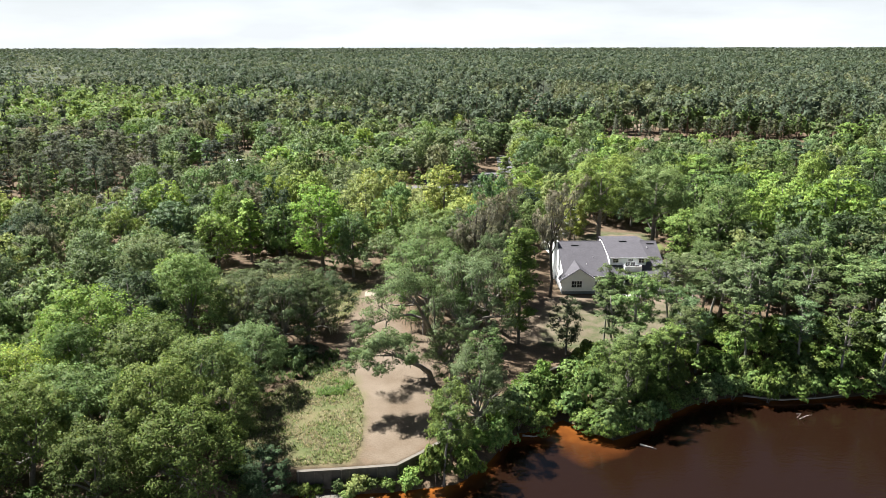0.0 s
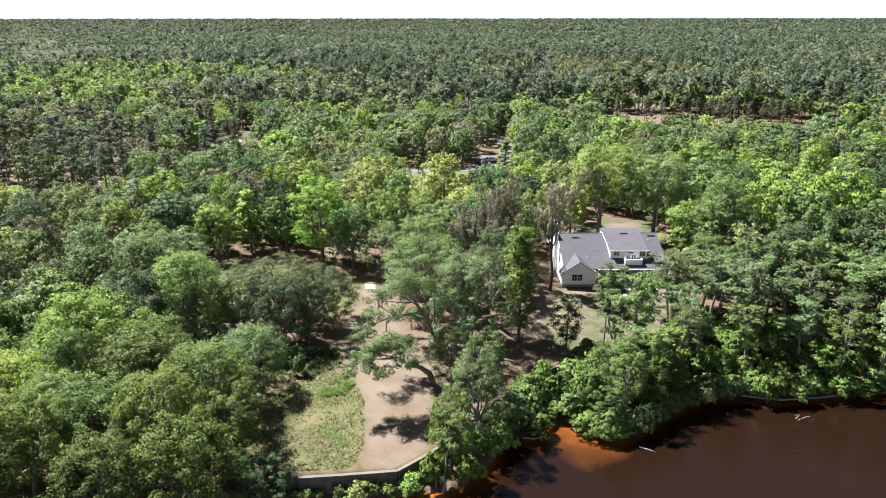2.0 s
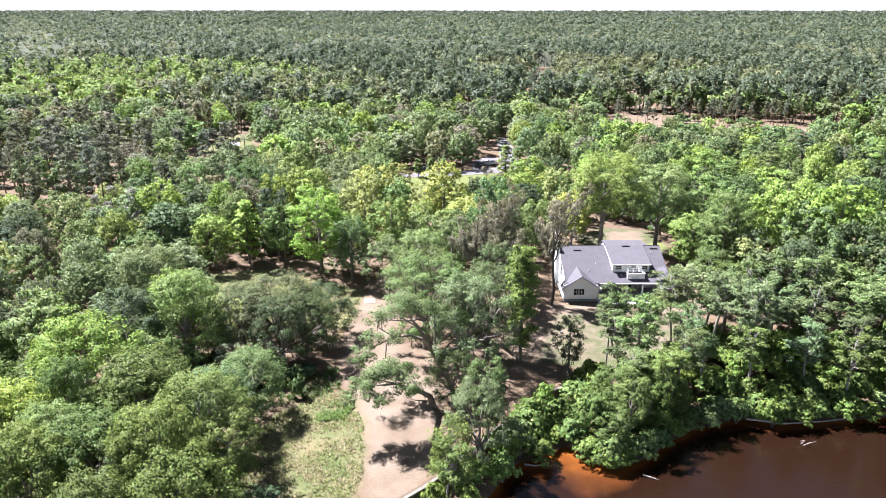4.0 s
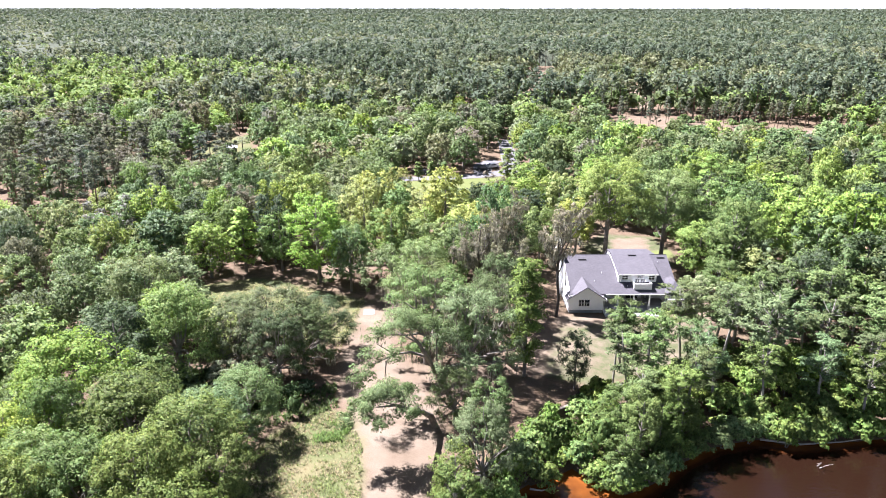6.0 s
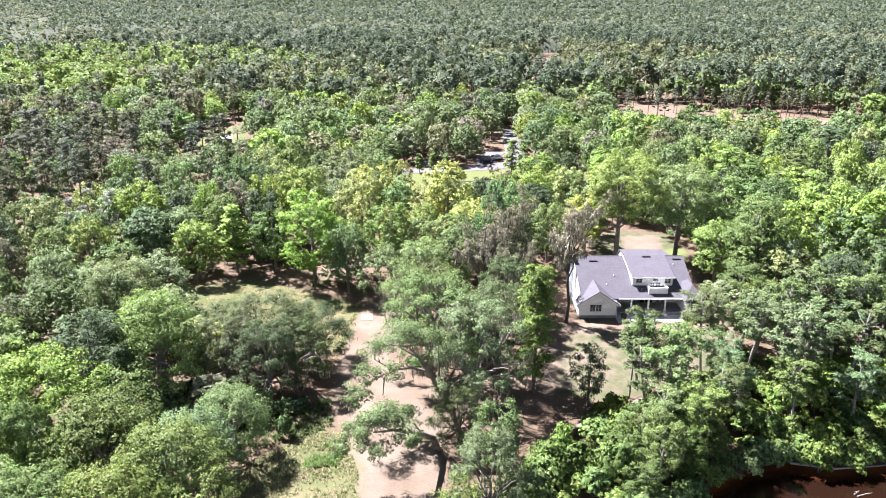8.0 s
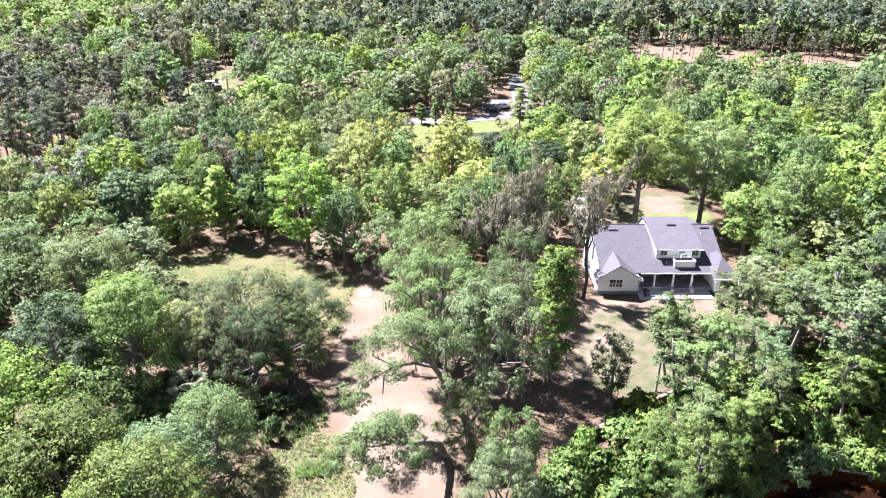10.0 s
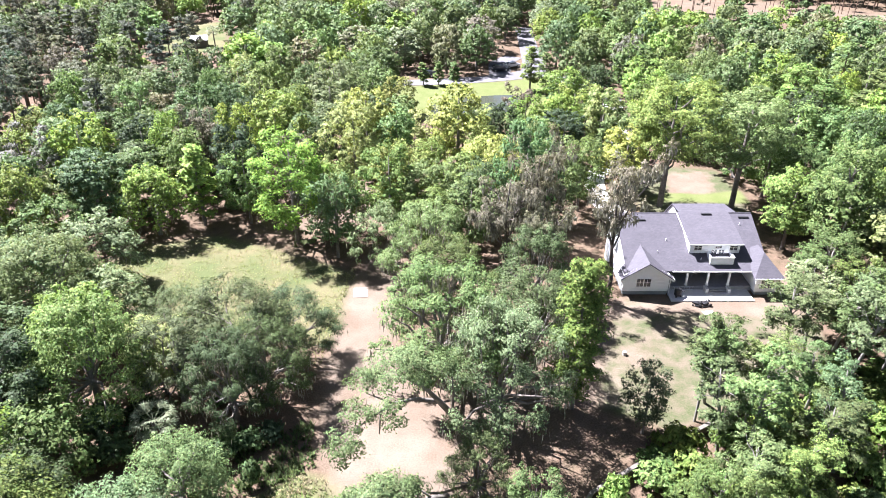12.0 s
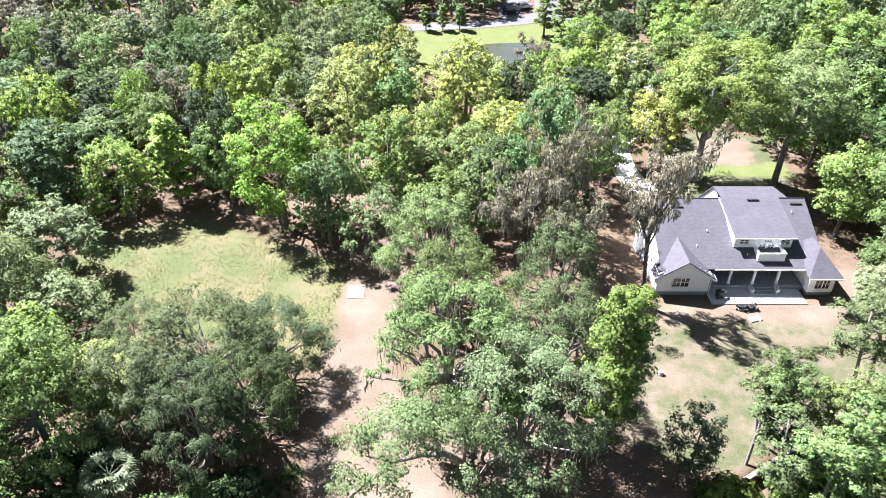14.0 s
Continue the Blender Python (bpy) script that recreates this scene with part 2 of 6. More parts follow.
# tannin-brown water, amber over the shallow sand
WATER = bpy.data.materials.new("brown_water")
WATER.use_nodes = True
wn = WATER.node_tree
wb = wn.nodes["Principled BSDF"]
wat = wn.nodes.new("ShaderNodeAttribute")
wat.attribute_name = "depth"
wramp = wn.nodes.new("ShaderNodeValToRGB")
wramp.color_ramp.elements[0].color, wramp.color_ramp.elements[1].color = (0.20, 0.066, 0.012, 1), (0.0105, 0.0047, 0.0027, 1)
wramp.color_ramp.elements[0].position, wramp.color_ramp.elements[1].position = 0.05, 0.75
wmid = wramp.color_ramp.elements.new(0.35)
wmid.color = (0.060, 0.020, 0.006, 1)
wno, wco = wn.nodes.new("ShaderNodeTexNoise"), wn.nodes.new("ShaderNodeTexCoord")
wno.inputs["Scale"].default_value, wno.inputs["Detail"].default_value = 0.25, 4.0
wadd = wn.nodes.new("ShaderNodeMath")
wadd.operation = "MULTIPLY_ADD"
wadd.inputs[1].default_value = 0.55
wsub = wn.nodes.new("ShaderNodeMath")
wsub.operation = "SUBTRACT"
wsub.inputs[1].default_value = 0.27
wn.links.new(wco.outputs["Object"], wno.inputs["Vector"])
wn.links.new(wno.outputs["Fac"], wadd.inputs[0])
wn.links.new(wat.outputs["Fac"], wadd.inputs[2])
wn.links.new(wadd.outputs[0], wsub.inputs[0])
wn.links.new(wsub.outputs[0], wramp.inputs["Fac"])
wn.links.new(wramp.outputs["Color"], wb.inputs["Base Color"])
wrip = wn.nodes.new("ShaderNodeTexNoise")
wrip.inputs["Scale"].default_value, wrip.inputs["Detail"].default_value = 1.6, 6.0
wmap = wn.nodes.new("ShaderNodeMapping")
wmap.inputs["Scale"].default_value = (0.6, 1.6, 1.0)
wbump = wn.nodes.new("ShaderNodeBump")
wbump.inputs["Strength"].default_value, wbump.inputs["Distance"].default_value = 0.5, 0.06
wn.links.new(wco.outputs["Object"], wmap.inputs["Vector"])
wn.links.new(wmap.outputs["Vector"], wrip.inputs["Vector"])
wn.links.new(wrip.outputs["Fac"], wbump.inputs["Height"])
wn.links.new(wbump.outputs["Normal"], wb.inputs["Normal"])
wb.inputs["Roughness"].default_value, wb.inputs["IOR"].default_value = 0.06, 1.33


# ---- builders ----
def thing(name, x, y, z=0.0, turn=0.0, label="", category="", group="", kind=""):
    ob = new(name)
    ob.matrix_basis = pose(x, y, z, 0, 0, turn)
    ob.empty_display_size = 0.3
    return tagged(ob, label, category, group, kind)


def mesh_of(name, bm, mat):
    me = bpy.data.meshes.new(name)
    bm.to_mesh(me)
    bm.free()
    me.materials.append(mat)
    return me


def part(name, bm, mat, parent, label=""):
    ob = new(name, mesh_of(name, bm, mat))
    ob.parent = parent
    return tagged(ob, label)


def box(x0, y0, z0, x1, y1, z1, bevel=0.0, bm=None):
    bm = bm or bmesh.new()
    m = Matrix.LocRotScale(((x0 + x1) / 2, (y0 + y1) / 2, (z0 + z1) / 2), None, (abs(x1 - x0), abs(y1 - y0), abs(z1 - z0)))
    made = bmesh.ops.create_cube(bm, size=1.0, matrix=m)
    if bevel:
        edges = {e for v in made["verts"] for e in v.link_edges}
        bmesh.ops.bevel(bm, geom=list(edges), offset=bevel, segments=1, affect="EDGES")
    return bm


def rod(a, b, r0, r1=None, sides=10, bm=None):
    bm = bm or bmesh.new()
    a, b = Vector(a), Vector(b)
    m = Matrix.Translation((a + b) / 2) @ (b - a).to_track_quat("Z", "Y").to_matrix().to_4x4()
    bmesh.ops.create_cone(bm, cap_ends=True, segments=sides, radius1=r0, radius2=r0 if r1 is None else r1, depth=(b - a).length, matrix=m)
    return bm


def slab(points, thick, bm=None):
    """A flat plate: its upper face through the points (counter-clockwise from above), so thick downwards."""
    bm = bm or bmesh.new()
    top = [bm.verts.new(p) for p in points]
    low = [bm.verts.new((p[0], p[1], p[2] - thick)) for p in points]
    bm.faces.new(top)
    bm.faces.new(low[::-1])
    for i in range(len(points)):
        j = (i + 1) % len(points)
        bm.faces.new((top[i], low[i], low[j], top[j]))
    return bm


def wall_plate(points, y0, y1, bm=None):
    """An upright plate between y0 and y1 with the outline points (x, z)."""
    bm = bm or bmesh.new()
    a = [bm.verts.new((x, y0, z)) for x, z in points]
    b = [bm.verts.new((x, y1, z)) for x, z in points]
    bm.faces.new(a)
    bm.faces.new(b[::-1])
    for i in range(len(points)):
        j = (i + 1) % len(points)
        bm.faces.new((a[j], a[i], b[i], b[j]))
    bmesh.ops.recalc_face_normals(bm, faces=bm.faces)
    return bm


def side_plate(points, x0, x1, bm=None):
    """An upright plate between x0 and x1 with the outline points (y, z)."""
    bm = bm or bmesh.new()
    a = [bm.verts.new((x0, y, z)) for y, z in points]
    b = [bm.verts.new((x1, y, z)) for y, z in points]
    bm.faces.new(a)
    bm.faces.new(b[::-1])
    for i in range(len(points)):
        j = (i + 1) % len(points)
        bm.faces.new((a[j], a[i], b[i], b[j]))
    bmesh.ops.recalc_face_normals(bm, faces=bm.faces)
    return bm


def loose_mesh(name, v, mat, normal=None, own=0.3):
    """A mesh of loose leaves or strips from an array of n x corners x 3. With normals, each leaf is shaded as a piece of its rounded clump, own of it by its own tilt."""
    n, k = v.shape[:2]
    if normal is not None:
        facet = unit(np.cross(v[:, 1] - v[:, 0], v[:, 2] - v[:, 0]))
        turned = np.sum(facet * normal, 1) < 0
        v = np.where(turned[:, None, None], v[:, ::-1], v)
        facet = np.where(turned[:, None], -facet, facet)
        normal = unit(normal * (1 - own) + facet * own)
    me = bpy.data.meshes.new(name)
    me.vertices.add(k * n)
    me.vertices.foreach_set("co", v.astype(np.float32).ravel())
    me.loops.add(k * n)
    me.loops.foreach_set("vertex_index", np.arange(k * n, dtype=np.int32))
    me.polygons.add(n)
    me.polygons.foreach_set("loop_start", np.arange(0, k * n, k, dtype=np.int32))
    me.update(calc_edges=True)
    if normal is not None:
        me.normals_split_custom_set_from_vertices(np.repeat(normal, k, 0).astype(np.float32))
    me.materials.append(mat)
    return me


def unit(v):
    return v / np.maximum(np.linalg.norm(v, axis=-1, keepdims=True), 1e-9)


def sprays(rng, at, normal, size, slim=0.62, wild=0.75):
    """Leaf sprays: a pointed blade at each place, facing about the normal."""
    n = len(at)
    nor = unit(normal + rng.normal(0, wild * 0.5, (n, 3)))
    u = unit(np.cross(nor, rng.normal(0, 1, (n, 3))))
    w = np.cross(nor, u)
    s = (size * rng.uniform(0.6, 1.5, n))[:, None]
    tip = nor * s * rng.uniform(-0.3, 0.2, (n, 1))
    return np.stack([at - u * s * 0.42 + w * s * slim * 0.62, at - u * s * 0.3 - w * s * slim * 0.62, at + u * s * 0.62 + tip], 1)


def lobed(rng, lobes, n, size, flat=1.0, low=-0.45, slim=0.72, wild=0.75, inner=0.2):
    """n leaves over the lobes (x, y, z, radius): each lobe carries tufts on its shell, with gaps between, and a thin inner filling."""
    lobes = np.array(lobes)
    tufts_each = 9
    k = len(lobes) * tufts_each
    own = np.repeat(np.arange(len(lobes)), tufts_each)
    td = unit(rng.normal(0, 1, (k, 3)))
    td[:, 2] = np.where(td[:, 2] < low, -td[:, 2], td[:, 2])
    lr = lobes[own, 3]
    out = rng.uniform(0.55, 1.12, k)
    centre = lobes[own, :3] + td * (lr * out)[:, None] * np.array([1, 1, flat])
    tr = lr * rng.uniform(0.26, 0.5, k)
    pick = rng.choice(k, n, p=tr ** 2 / np.sum(tr ** 2))
    d = unit(rng.normal(0, 1, (n, 3)))
    d[:, 2] = np.where(d[:, 2] < -0.35, -d[:, 2], d[:, 2])
    r = tr[pick] * rng.uniform(0.35, 1.0, n) ** 0.6 * np.where(rng.uniform(0, 1, n) < 0.1, 1.45, 1.0)
    at = centre[pick] + d * r[:, None] * np.array([1.1, 1.1, 0.75])
    heart = np.average(lobes[:, :3], 0, lobes[:, 3]) - [0, 0, 0.4 * np.ptp(lobes[:, 2])]
    whole = unit(centre - heart)
    nor = unit(0.75 * d + 0.55 * td[pick] + 0.45 * whole[pick] + [0, 0, 0.15])
    deep = rng.uniform(0, 1, n) < inner
    q = lobes[own[pick], :3] + d * (lr[pick] * rng.uniform(0.2, 0.85, n))[:, None] * np.array([1, 1, flat])
    at = np.where(deep[:, None], q, at)
    return sprays(rng, at, nor, size, slim, wild), nor


def tubes(name, runs, mat, sides=6):
    """Tapered trunks and limbs: each run a list of (x, y, z, radius)."""
    verts, faces = [], []
    for run in runs:
        base = len(verts)
        for i, (x, y, z, r) in enumerate(run):
            a, b = run[max(i - 1, 0)], run[min(i + 1, len(run) - 1)]
            d = Vector((b[0] - a[0], b[1] - a[1], b[2] - a[2])).normalized()
            u = d.cross(Vector((0.31, 0.95, 0.05))).normalized()
            w = d.cross(u)
            for k in range(sides):
                c = 2 * math.pi * k / sides
                p = u * (math.cos(c) * r) + w * (math.sin(c) * r)
                verts.append((x + p.x, y + p.y, z + p.z))
        for i in range(len(run) - 1):
            for k in range(sides):
                j = (k + 1) % sides
                faces.append((base + i * sides + k, base + i * sides + j, base + (i + 1) * sides + j, base + (i + 1) * sides + k))
        faces.append(tuple(base + (len(run) - 1) * sides + k for k in range(sides)))
    me = bpy.data.meshes.new(name)
    me.from_pydata(verts, [], faces)
    for p in me.polygons:
        p.use_smooth = True
    me.materials.append(mat)
    return me


def limb(rng, a, b, r0, r1, sag=0.0, steps=4):
    """A crooked limb from a to b."""
    a, b = np.array(a, float), np.array(b, float)
    ln = np.linalg.norm(b - a)
    out = []
    for i in range(steps + 1):
        t = i / steps
        p = a + (b - a) * t + (rng.normal(0, 0.05 * ln, 3) if 0 < i < steps else 0)
        p[2] += sag * ln * math.sin(math.pi * t)
        out.append((*p, r0 + (r1 - r0) * t))
    return out


def strands(rng, lobes, n, length, width=0.16):
    """Hanging moss: narrow hanging strips below the lobes."""
    lobes = np.array(lobes)
    pick = rng.integers(0, len(lobes), n)
    ang, rr = rng.uniform(0, 2 * np.pi, n), np.sqrt(rng.uniform(0.1, 1, n))
    at = lobes[pick, :3] + np.stack([np.cos(ang) * rr, np.sin(ang) * rr, -0.35 * (1.2 - rr)], 1) * lobes[pick, 3:4]
    w = np.stack([np.cos(ang * 3), np.sin(ang * 3), 0 * ang], 1) * width * rng.uniform(0.3, 1.3, (n, 1))
    ln = np.array([0, 0, -1.0]) * (length * rng.uniform(0.4, 1.3, (n, 1)))
    lean = np.stack([rng.normal(0, 0.1, n), rng.normal(0, 0.1, n), 0 * ang], 1)
    return np.stack([at - w * 0.5, at + w * 0.5, at + w * 0.6 + ln * 0.55 + lean, at - w * 0.1 + ln + lean], 1)

# ---- the lie of the land ----
WALL_LINE = [(-5000, 10), (-200, 12), (-60, 40), (-20, 57.4), (-14.2, 59.6), (-4.5, 60.6), (-2.1, 62.8), (3.1, 68.2), (10.9, 79.6), (15.7, 82.8), (21, 86.3), (27, 89.9), (32, 91.6), (60, 93), (200, 96), (5000, 96)]
SHORE_LINE = [(-5000, 6), (-200, 8), (-60, 38), (-20, 56.2), (-14, 58.6), (-4, 59.2), (1.7, 60.4), (5.3, 64.4), (7.6, 69.3), (10.9, 70.5), (14.6, 73.2), (16.8, 70.4), (19.2, 68.4),
              (23.2, 70.4), (27.6, 74.2), (32, 76.9), (38, 78.3), (41, 77.0), (51, 78.2), (60, 79), (200, 85), (5000, 85)]
WX, WY = (np.array(c, float) for c in zip(*WALL_LINE))
SX, SY = (np.array(c, float) for c in zip(*SHORE_LINE))
WATER_Z = -2.2


def wall_y(x):
    return np.interp(x, WX, WY)


def shore_y(x):
    return np.interp(x, SX, SY)


def land_z(x, y):
    """Height of the ground: the plain at 0, a drop at the river wall, a low bank, the river bed."""
    d = y - shore_y(x)
    bank = np.where(d > 0, -2.25 + 1.25 * np.clip(d / 5.0, 0, 1), -2.25 - np.minimum(2.2, -d * (0.75 - 0.6 * np.exp(-((x - 15) / 5.5) ** 2) - 0.42 * np.exp(-((x - 1) / 7.0) ** 2))))
    slope = np.where(d > 0, -2.25 + 2.25 * np.clip(d / 10.0, 0, 1), bank)
    natural = np.clip((x - 31) / 4.0, 0, 1)
    low = bank * (1 - natural) + slope * natural
    flat = np.where(natural > 0, np.maximum(low, 0) * (1 - natural) + slope * natural, 0.0)
    return np.where(y > wall_y(x), flat, low)


def inside(poly, x, y):
    """Signed measure, about metres, of how far inside the polygon a point lies."""
    x, y = np.asarray(x, float), np.asarray(y, float)
    best, odd = np.full(x.shape, 1e9), np.zeros(x.shape, bool)
    for (ax, ay), (bx, by) in zip(poly, poly[1:] + poly[:1]):
        t = np.clip(((x - ax) * (bx - ax) + (y - ay) * (by - ay)) / ((bx - ax) ** 2 + (by - ay) ** 2 + 1e-9), 0, 1)
        best = np.minimum(best, np.hypot(x - ax - t * (bx - ax), y - ay - t * (by - ay)))
        with np.errstate(divide="ignore", invalid="ignore"):
            odd ^= ((ay > y) != (by > y)) & (x < (bx - ax) * (y - ay) / (by - ay + 1e-12) + ax)
    return np.where(odd, best, -best)


def along(line, x, y):
    """Signed measure, about metres, of how far inside a ribbon (x, y, half width) a point lies."""
    x, y = np.asarray(x, float), np.asarray(y, float)
    best = np.full(x.shape, -1e9)
    for (ax, ay, aw), (bx, by, bw) in zip(line, line[1:]):
        t = np.clip(((x - ax) * (bx - ax) + (y - ay) * (by - ay)) / ((bx - ax) ** 2 + (by - ay) ** 2 + 1e-9), 0, 1)
        best = np.maximum(best, aw + t * (bw - aw) - np.hypot(x - ax - t * (bx - ax), y - ay - t * (by - ay)))
    return best


SAND_TRACK = [(-9.6, 122, 1.8), (-10.3, 112, 3.0), (-10.6, 104, 3.2), (-10.6, 97, 3.9), (-9, 90, 5.0), (-6, 82, 5.5), (-4.6, 75, 4.4), (-4.8, 68, 3.6), (-4.8, 63, 2.8)]
SAND_YARD = [(-8, 90, 4.5), (0, 89, 5.5), (7, 90, 6.0), (12, 95, 5.0), (16, 101, 3.0), (18, 106, 2.5)]
SAND_APRON = [(19, 107.3, 1.6), (28, 107.4, 1.8), (36, 107.4, 2.4), (41, 108, 2.0), (43, 114, 1.6)]
LAWN = [(13.5, 90), (20, 87), (27, 90.8), (35, 93), (41, 101), (41, 108), (20, 109), (16, 101)]
WEEDS = [(-23, 68), (-20, 77), (-15, 81.5), (-9, 81), (-8.2, 66), (-8.8, 61), (-15, 60.5), (-21, 62)]
FIELD = [(-50, 110), (-44, 122), (-34, 125.5), (-24, 121), (-13, 115), (-13.5, 100), (-18, 100), (-30, 104), (-40, 108)]
BACK_YARD = [(28, 129), (44, 131), (46, 139), (45, 149), (35, 151), (29, 144)]
BACK_SAND = [(33.5, 137), (42, 140), (43, 149), (36, 147.5)]
DRIVE = [(24.6, 131, 2.2), (22.9, 138, 1.7), (24.0, 147, 1.6), (29.6, 154, 1.6), (32.2, 167, 1.7), (33.7, 178, 1.9), (35.4, 187, 2.2)]
ROAD_EAST = [(35.4, 187, 2.4), (33.5, 194, 2.4), (28, 202, 2.4), (21, 210, 2.6)]
ROAD_WEST = [(-14, 201, 2.3), (0, 203, 2.4), (11, 205.5, 2.6), (18, 209, 3.0), (21, 214, 3.0), (22, 235, 2.6), (23, 262, 2.6)]
ROAD_FORK = [(12, 208, 2.5), (13, 219, 3.0), (17, 226, 2.4)]
POND = [(-5, 183), (-1, 188.5), (6, 191), (15, 191.5), (15.5, 186), (12, 180), (4, 177), (-3, 178)]
POND_LAWN = [(-13, 178), (-12, 198), (-2, 200.5), (11, 202.5), (19, 205), (27, 199), (22, 188), (20, 176), (4, 172)]
WEST_PATCH = [(-7.5, 155), (-1, 154), (0, 160), (-7, 161)]
MID_CLEAR = [(-24, 127), (-12, 130), (-12, 143), (-22, 142)]
SHED_LAWN = [(-82, 232), (-64, 230), (-64, 243), (-74, 270), (-84, 268)]
EAST_CLEAR = [(66, 272), (98, 276), (125, 268), (158, 262), (162, 278), (130, 300), (100, 318), (78, 324), (66, 300)]
FAR_TRACK = [(42, 352, 3.0), (57, 433, 6.0), (70, 500, 5.5), (84, 570, 5.0)]
FAR_CLEAR = [(93, 345), (103, 345), (119, 452), (104, 452)]
WEST_CLEAR = [(-90, 148), (-78, 150), (-76, 160), (-88, 160)]
HOUSE = [(19.4, 109.6), (41, 109.6), (41, 128), (19.4, 128)]


def clear_of_trees(x, y):
    """How far, in metres, a point lies inside ground that is kept free of trees (negative: among the trees)."""
    vals = [inside(p, x, y) for p in (LAWN, WEEDS, FIELD, BACK_YARD, POND_LAWN, MID_CLEAR, SHED_LAWN, EAST_CLEAR, FAR_CLEAR, WEST_CLEAR, WEST_PATCH, HOUSE)]
    vals += [along(p, x, y) for p in (SAND_TRACK, SAND_YARD, SAND_APRON, DRIVE, ROAD_EAST, ROAD_WEST, ROAD_FORK, FAR_TRACK)]
    return np.max(vals, axis=0)


def soft(v, w):
    return np.clip(0.5 + v / (2 * w), 0, 1)


def grid_mesh(name, xs, ys, zf, mat):
    """A sheet over the columns xs and the rows ys (one y per column and row)."""
    nx, ny = ys.shape
    gx = np.repeat(xs[:, None], ny, 1)
    z = zf(gx, ys)
    co = np.stack([gx, ys, z], -1).reshape(-1, 3)
    i, j = np.meshgrid(np.arange(nx - 1), np.arange(ny - 1), indexing="ij")
    a = (i * ny + j).ravel()
    quad = np.stack([a, a + ny, a + ny + 1, a + 1], 1).astype(np.int32)
    me = bpy.data.meshes.new(name)
    me.vertices.add(len(co))
    me.vertices.foreach_set("co", co.astype(np.float32).ravel())
    me.loops.add(quad.size)
    me.loops.foreach_set("vertex_index", quad.ravel())
    me.polygons.add(len(quad))
    me.polygons.foreach_set("loop_start", np.arange(0, quad.size, 4, dtype=np.int32))
    me.update(calc_edges=True)
    me.materials.append(mat)
    return me, co


cols = np.unique(np.concatenate([np.arange(-60, 75, 1.2), np.arange(-140, 170, 3.0), [-4900, -2500, -1200, -600, -350, -220, 220, 350, 600, 1200, 2500, 4900]]))
rows = np.unique(np.concatenate([np.arange(-30, 0, 1.2), [-0.05, 0.05], np.arange(1, 80, 1.2), np.arange(80, 240, 2.5), [-2200, -800, -300, -120, -60, 260, 300, 350, 420, 520, 700, 1000, 1600, 2600, 4800]]))
ground_me, gco_arr = grid_mesh("ground", cols, wall_y(cols)[:, None] + rows[None, :], land_z, GROUND)
gx, gy = gco_arr[:, 0], gco_arr[:, 1]
cover = np.zeros((len(gx), 4), np.float32)
river_bed = gy < shore_y(gx) - 0.6
cover[:, 0] = np.max([soft(along(SAND_TRACK, gx, gy), 1.6), 0.62 * soft(along(SAND_YARD, gx, gy), 3.0), soft(along(SAND_APRON, gx, gy), 1.5), soft(inside(BACK_SAND, gx, gy), 1.0),
                      0.8 * soft(inside(MID_CLEAR, gx, gy), 3), soft(inside(EAST_CLEAR, gx, gy), 8) * 0.56, soft(inside([(138, 262), (160, 258), (163, 276), (142, 284)], gx, gy), 3), 0.7 * soft(along(FAR_TRACK, gx, gy), 3), soft(inside(FAR_CLEAR, gx, gy), 3),
                      soft(inside(WEST_CLEAR, gx, gy), 2), soft(inside(WEST_PATCH, gx, gy), 1.5), 0.36 * soft(inside(LAWN, gx, gy), 1.5), 0.72 * soft(inside([(15.5, 95), (21.5, 94.5), (23, 100.5), (16, 101.5)], gx, gy), 2.5), river_bed * 1.0], axis=0)
cover[:, 1] = np.max([soft(inside(LAWN, gx, gy), 1.5), soft(inside(BACK_YARD, gx, gy), 2), soft(inside(POND_LAWN, gx, gy), 2)], axis=0)
cover[:, 2] = np.max([soft(inside(WEEDS, gx, gy), 1.5), soft(inside(FIELD, gx, gy), 2), soft(inside(SHED_LAWN, gx, gy), 2)], axis=0)
cover[:, 3] = np.max([soft(inside(POND_LAWN, gx, gy), 2), soft(inside([(30, 137), (46, 136), (46, 141), (40, 139.5), (33, 140)], gx, gy), 1)], axis=0)
attr = ground_me.attributes.new("cover", "FLOAT_COLOR", "POINT")
attr.data.foreach_set("color", cover.ravel())
tagged(new("ground", ground_me), "pale sand, dry lawn and leaf litter of a flat riverside plain", "ground", kind="structure")

wcols = np.unique(np.concatenate([np.arange(-40, 100, 1.5), [-4000, -1000, -300, -120, -60, 140, 300, 1000, 4000]]))
wrows = np.concatenate([[-2000, -600, -200, -60, -20], np.arange(0, 86, 1.5)])
river_me, rco = grid_mesh("water", wcols, np.repeat(wrows[None, :], len(wcols), 0), lambda x, y: np.full(x.shape, WATER_Z), WATER)
depth = np.clip((WATER_Z - land_z(rco[:, 0], rco[:, 1])) / 1.9, 0, 1).astype(np.float32)
attr = river_me.attributes.new("depth", "FLOAT", "POINT")
attr.data.foreach_set("value", depth)
tagged(new("water", river_me), "dark tannin-brown river with amber shallows", "river", kind="structure")


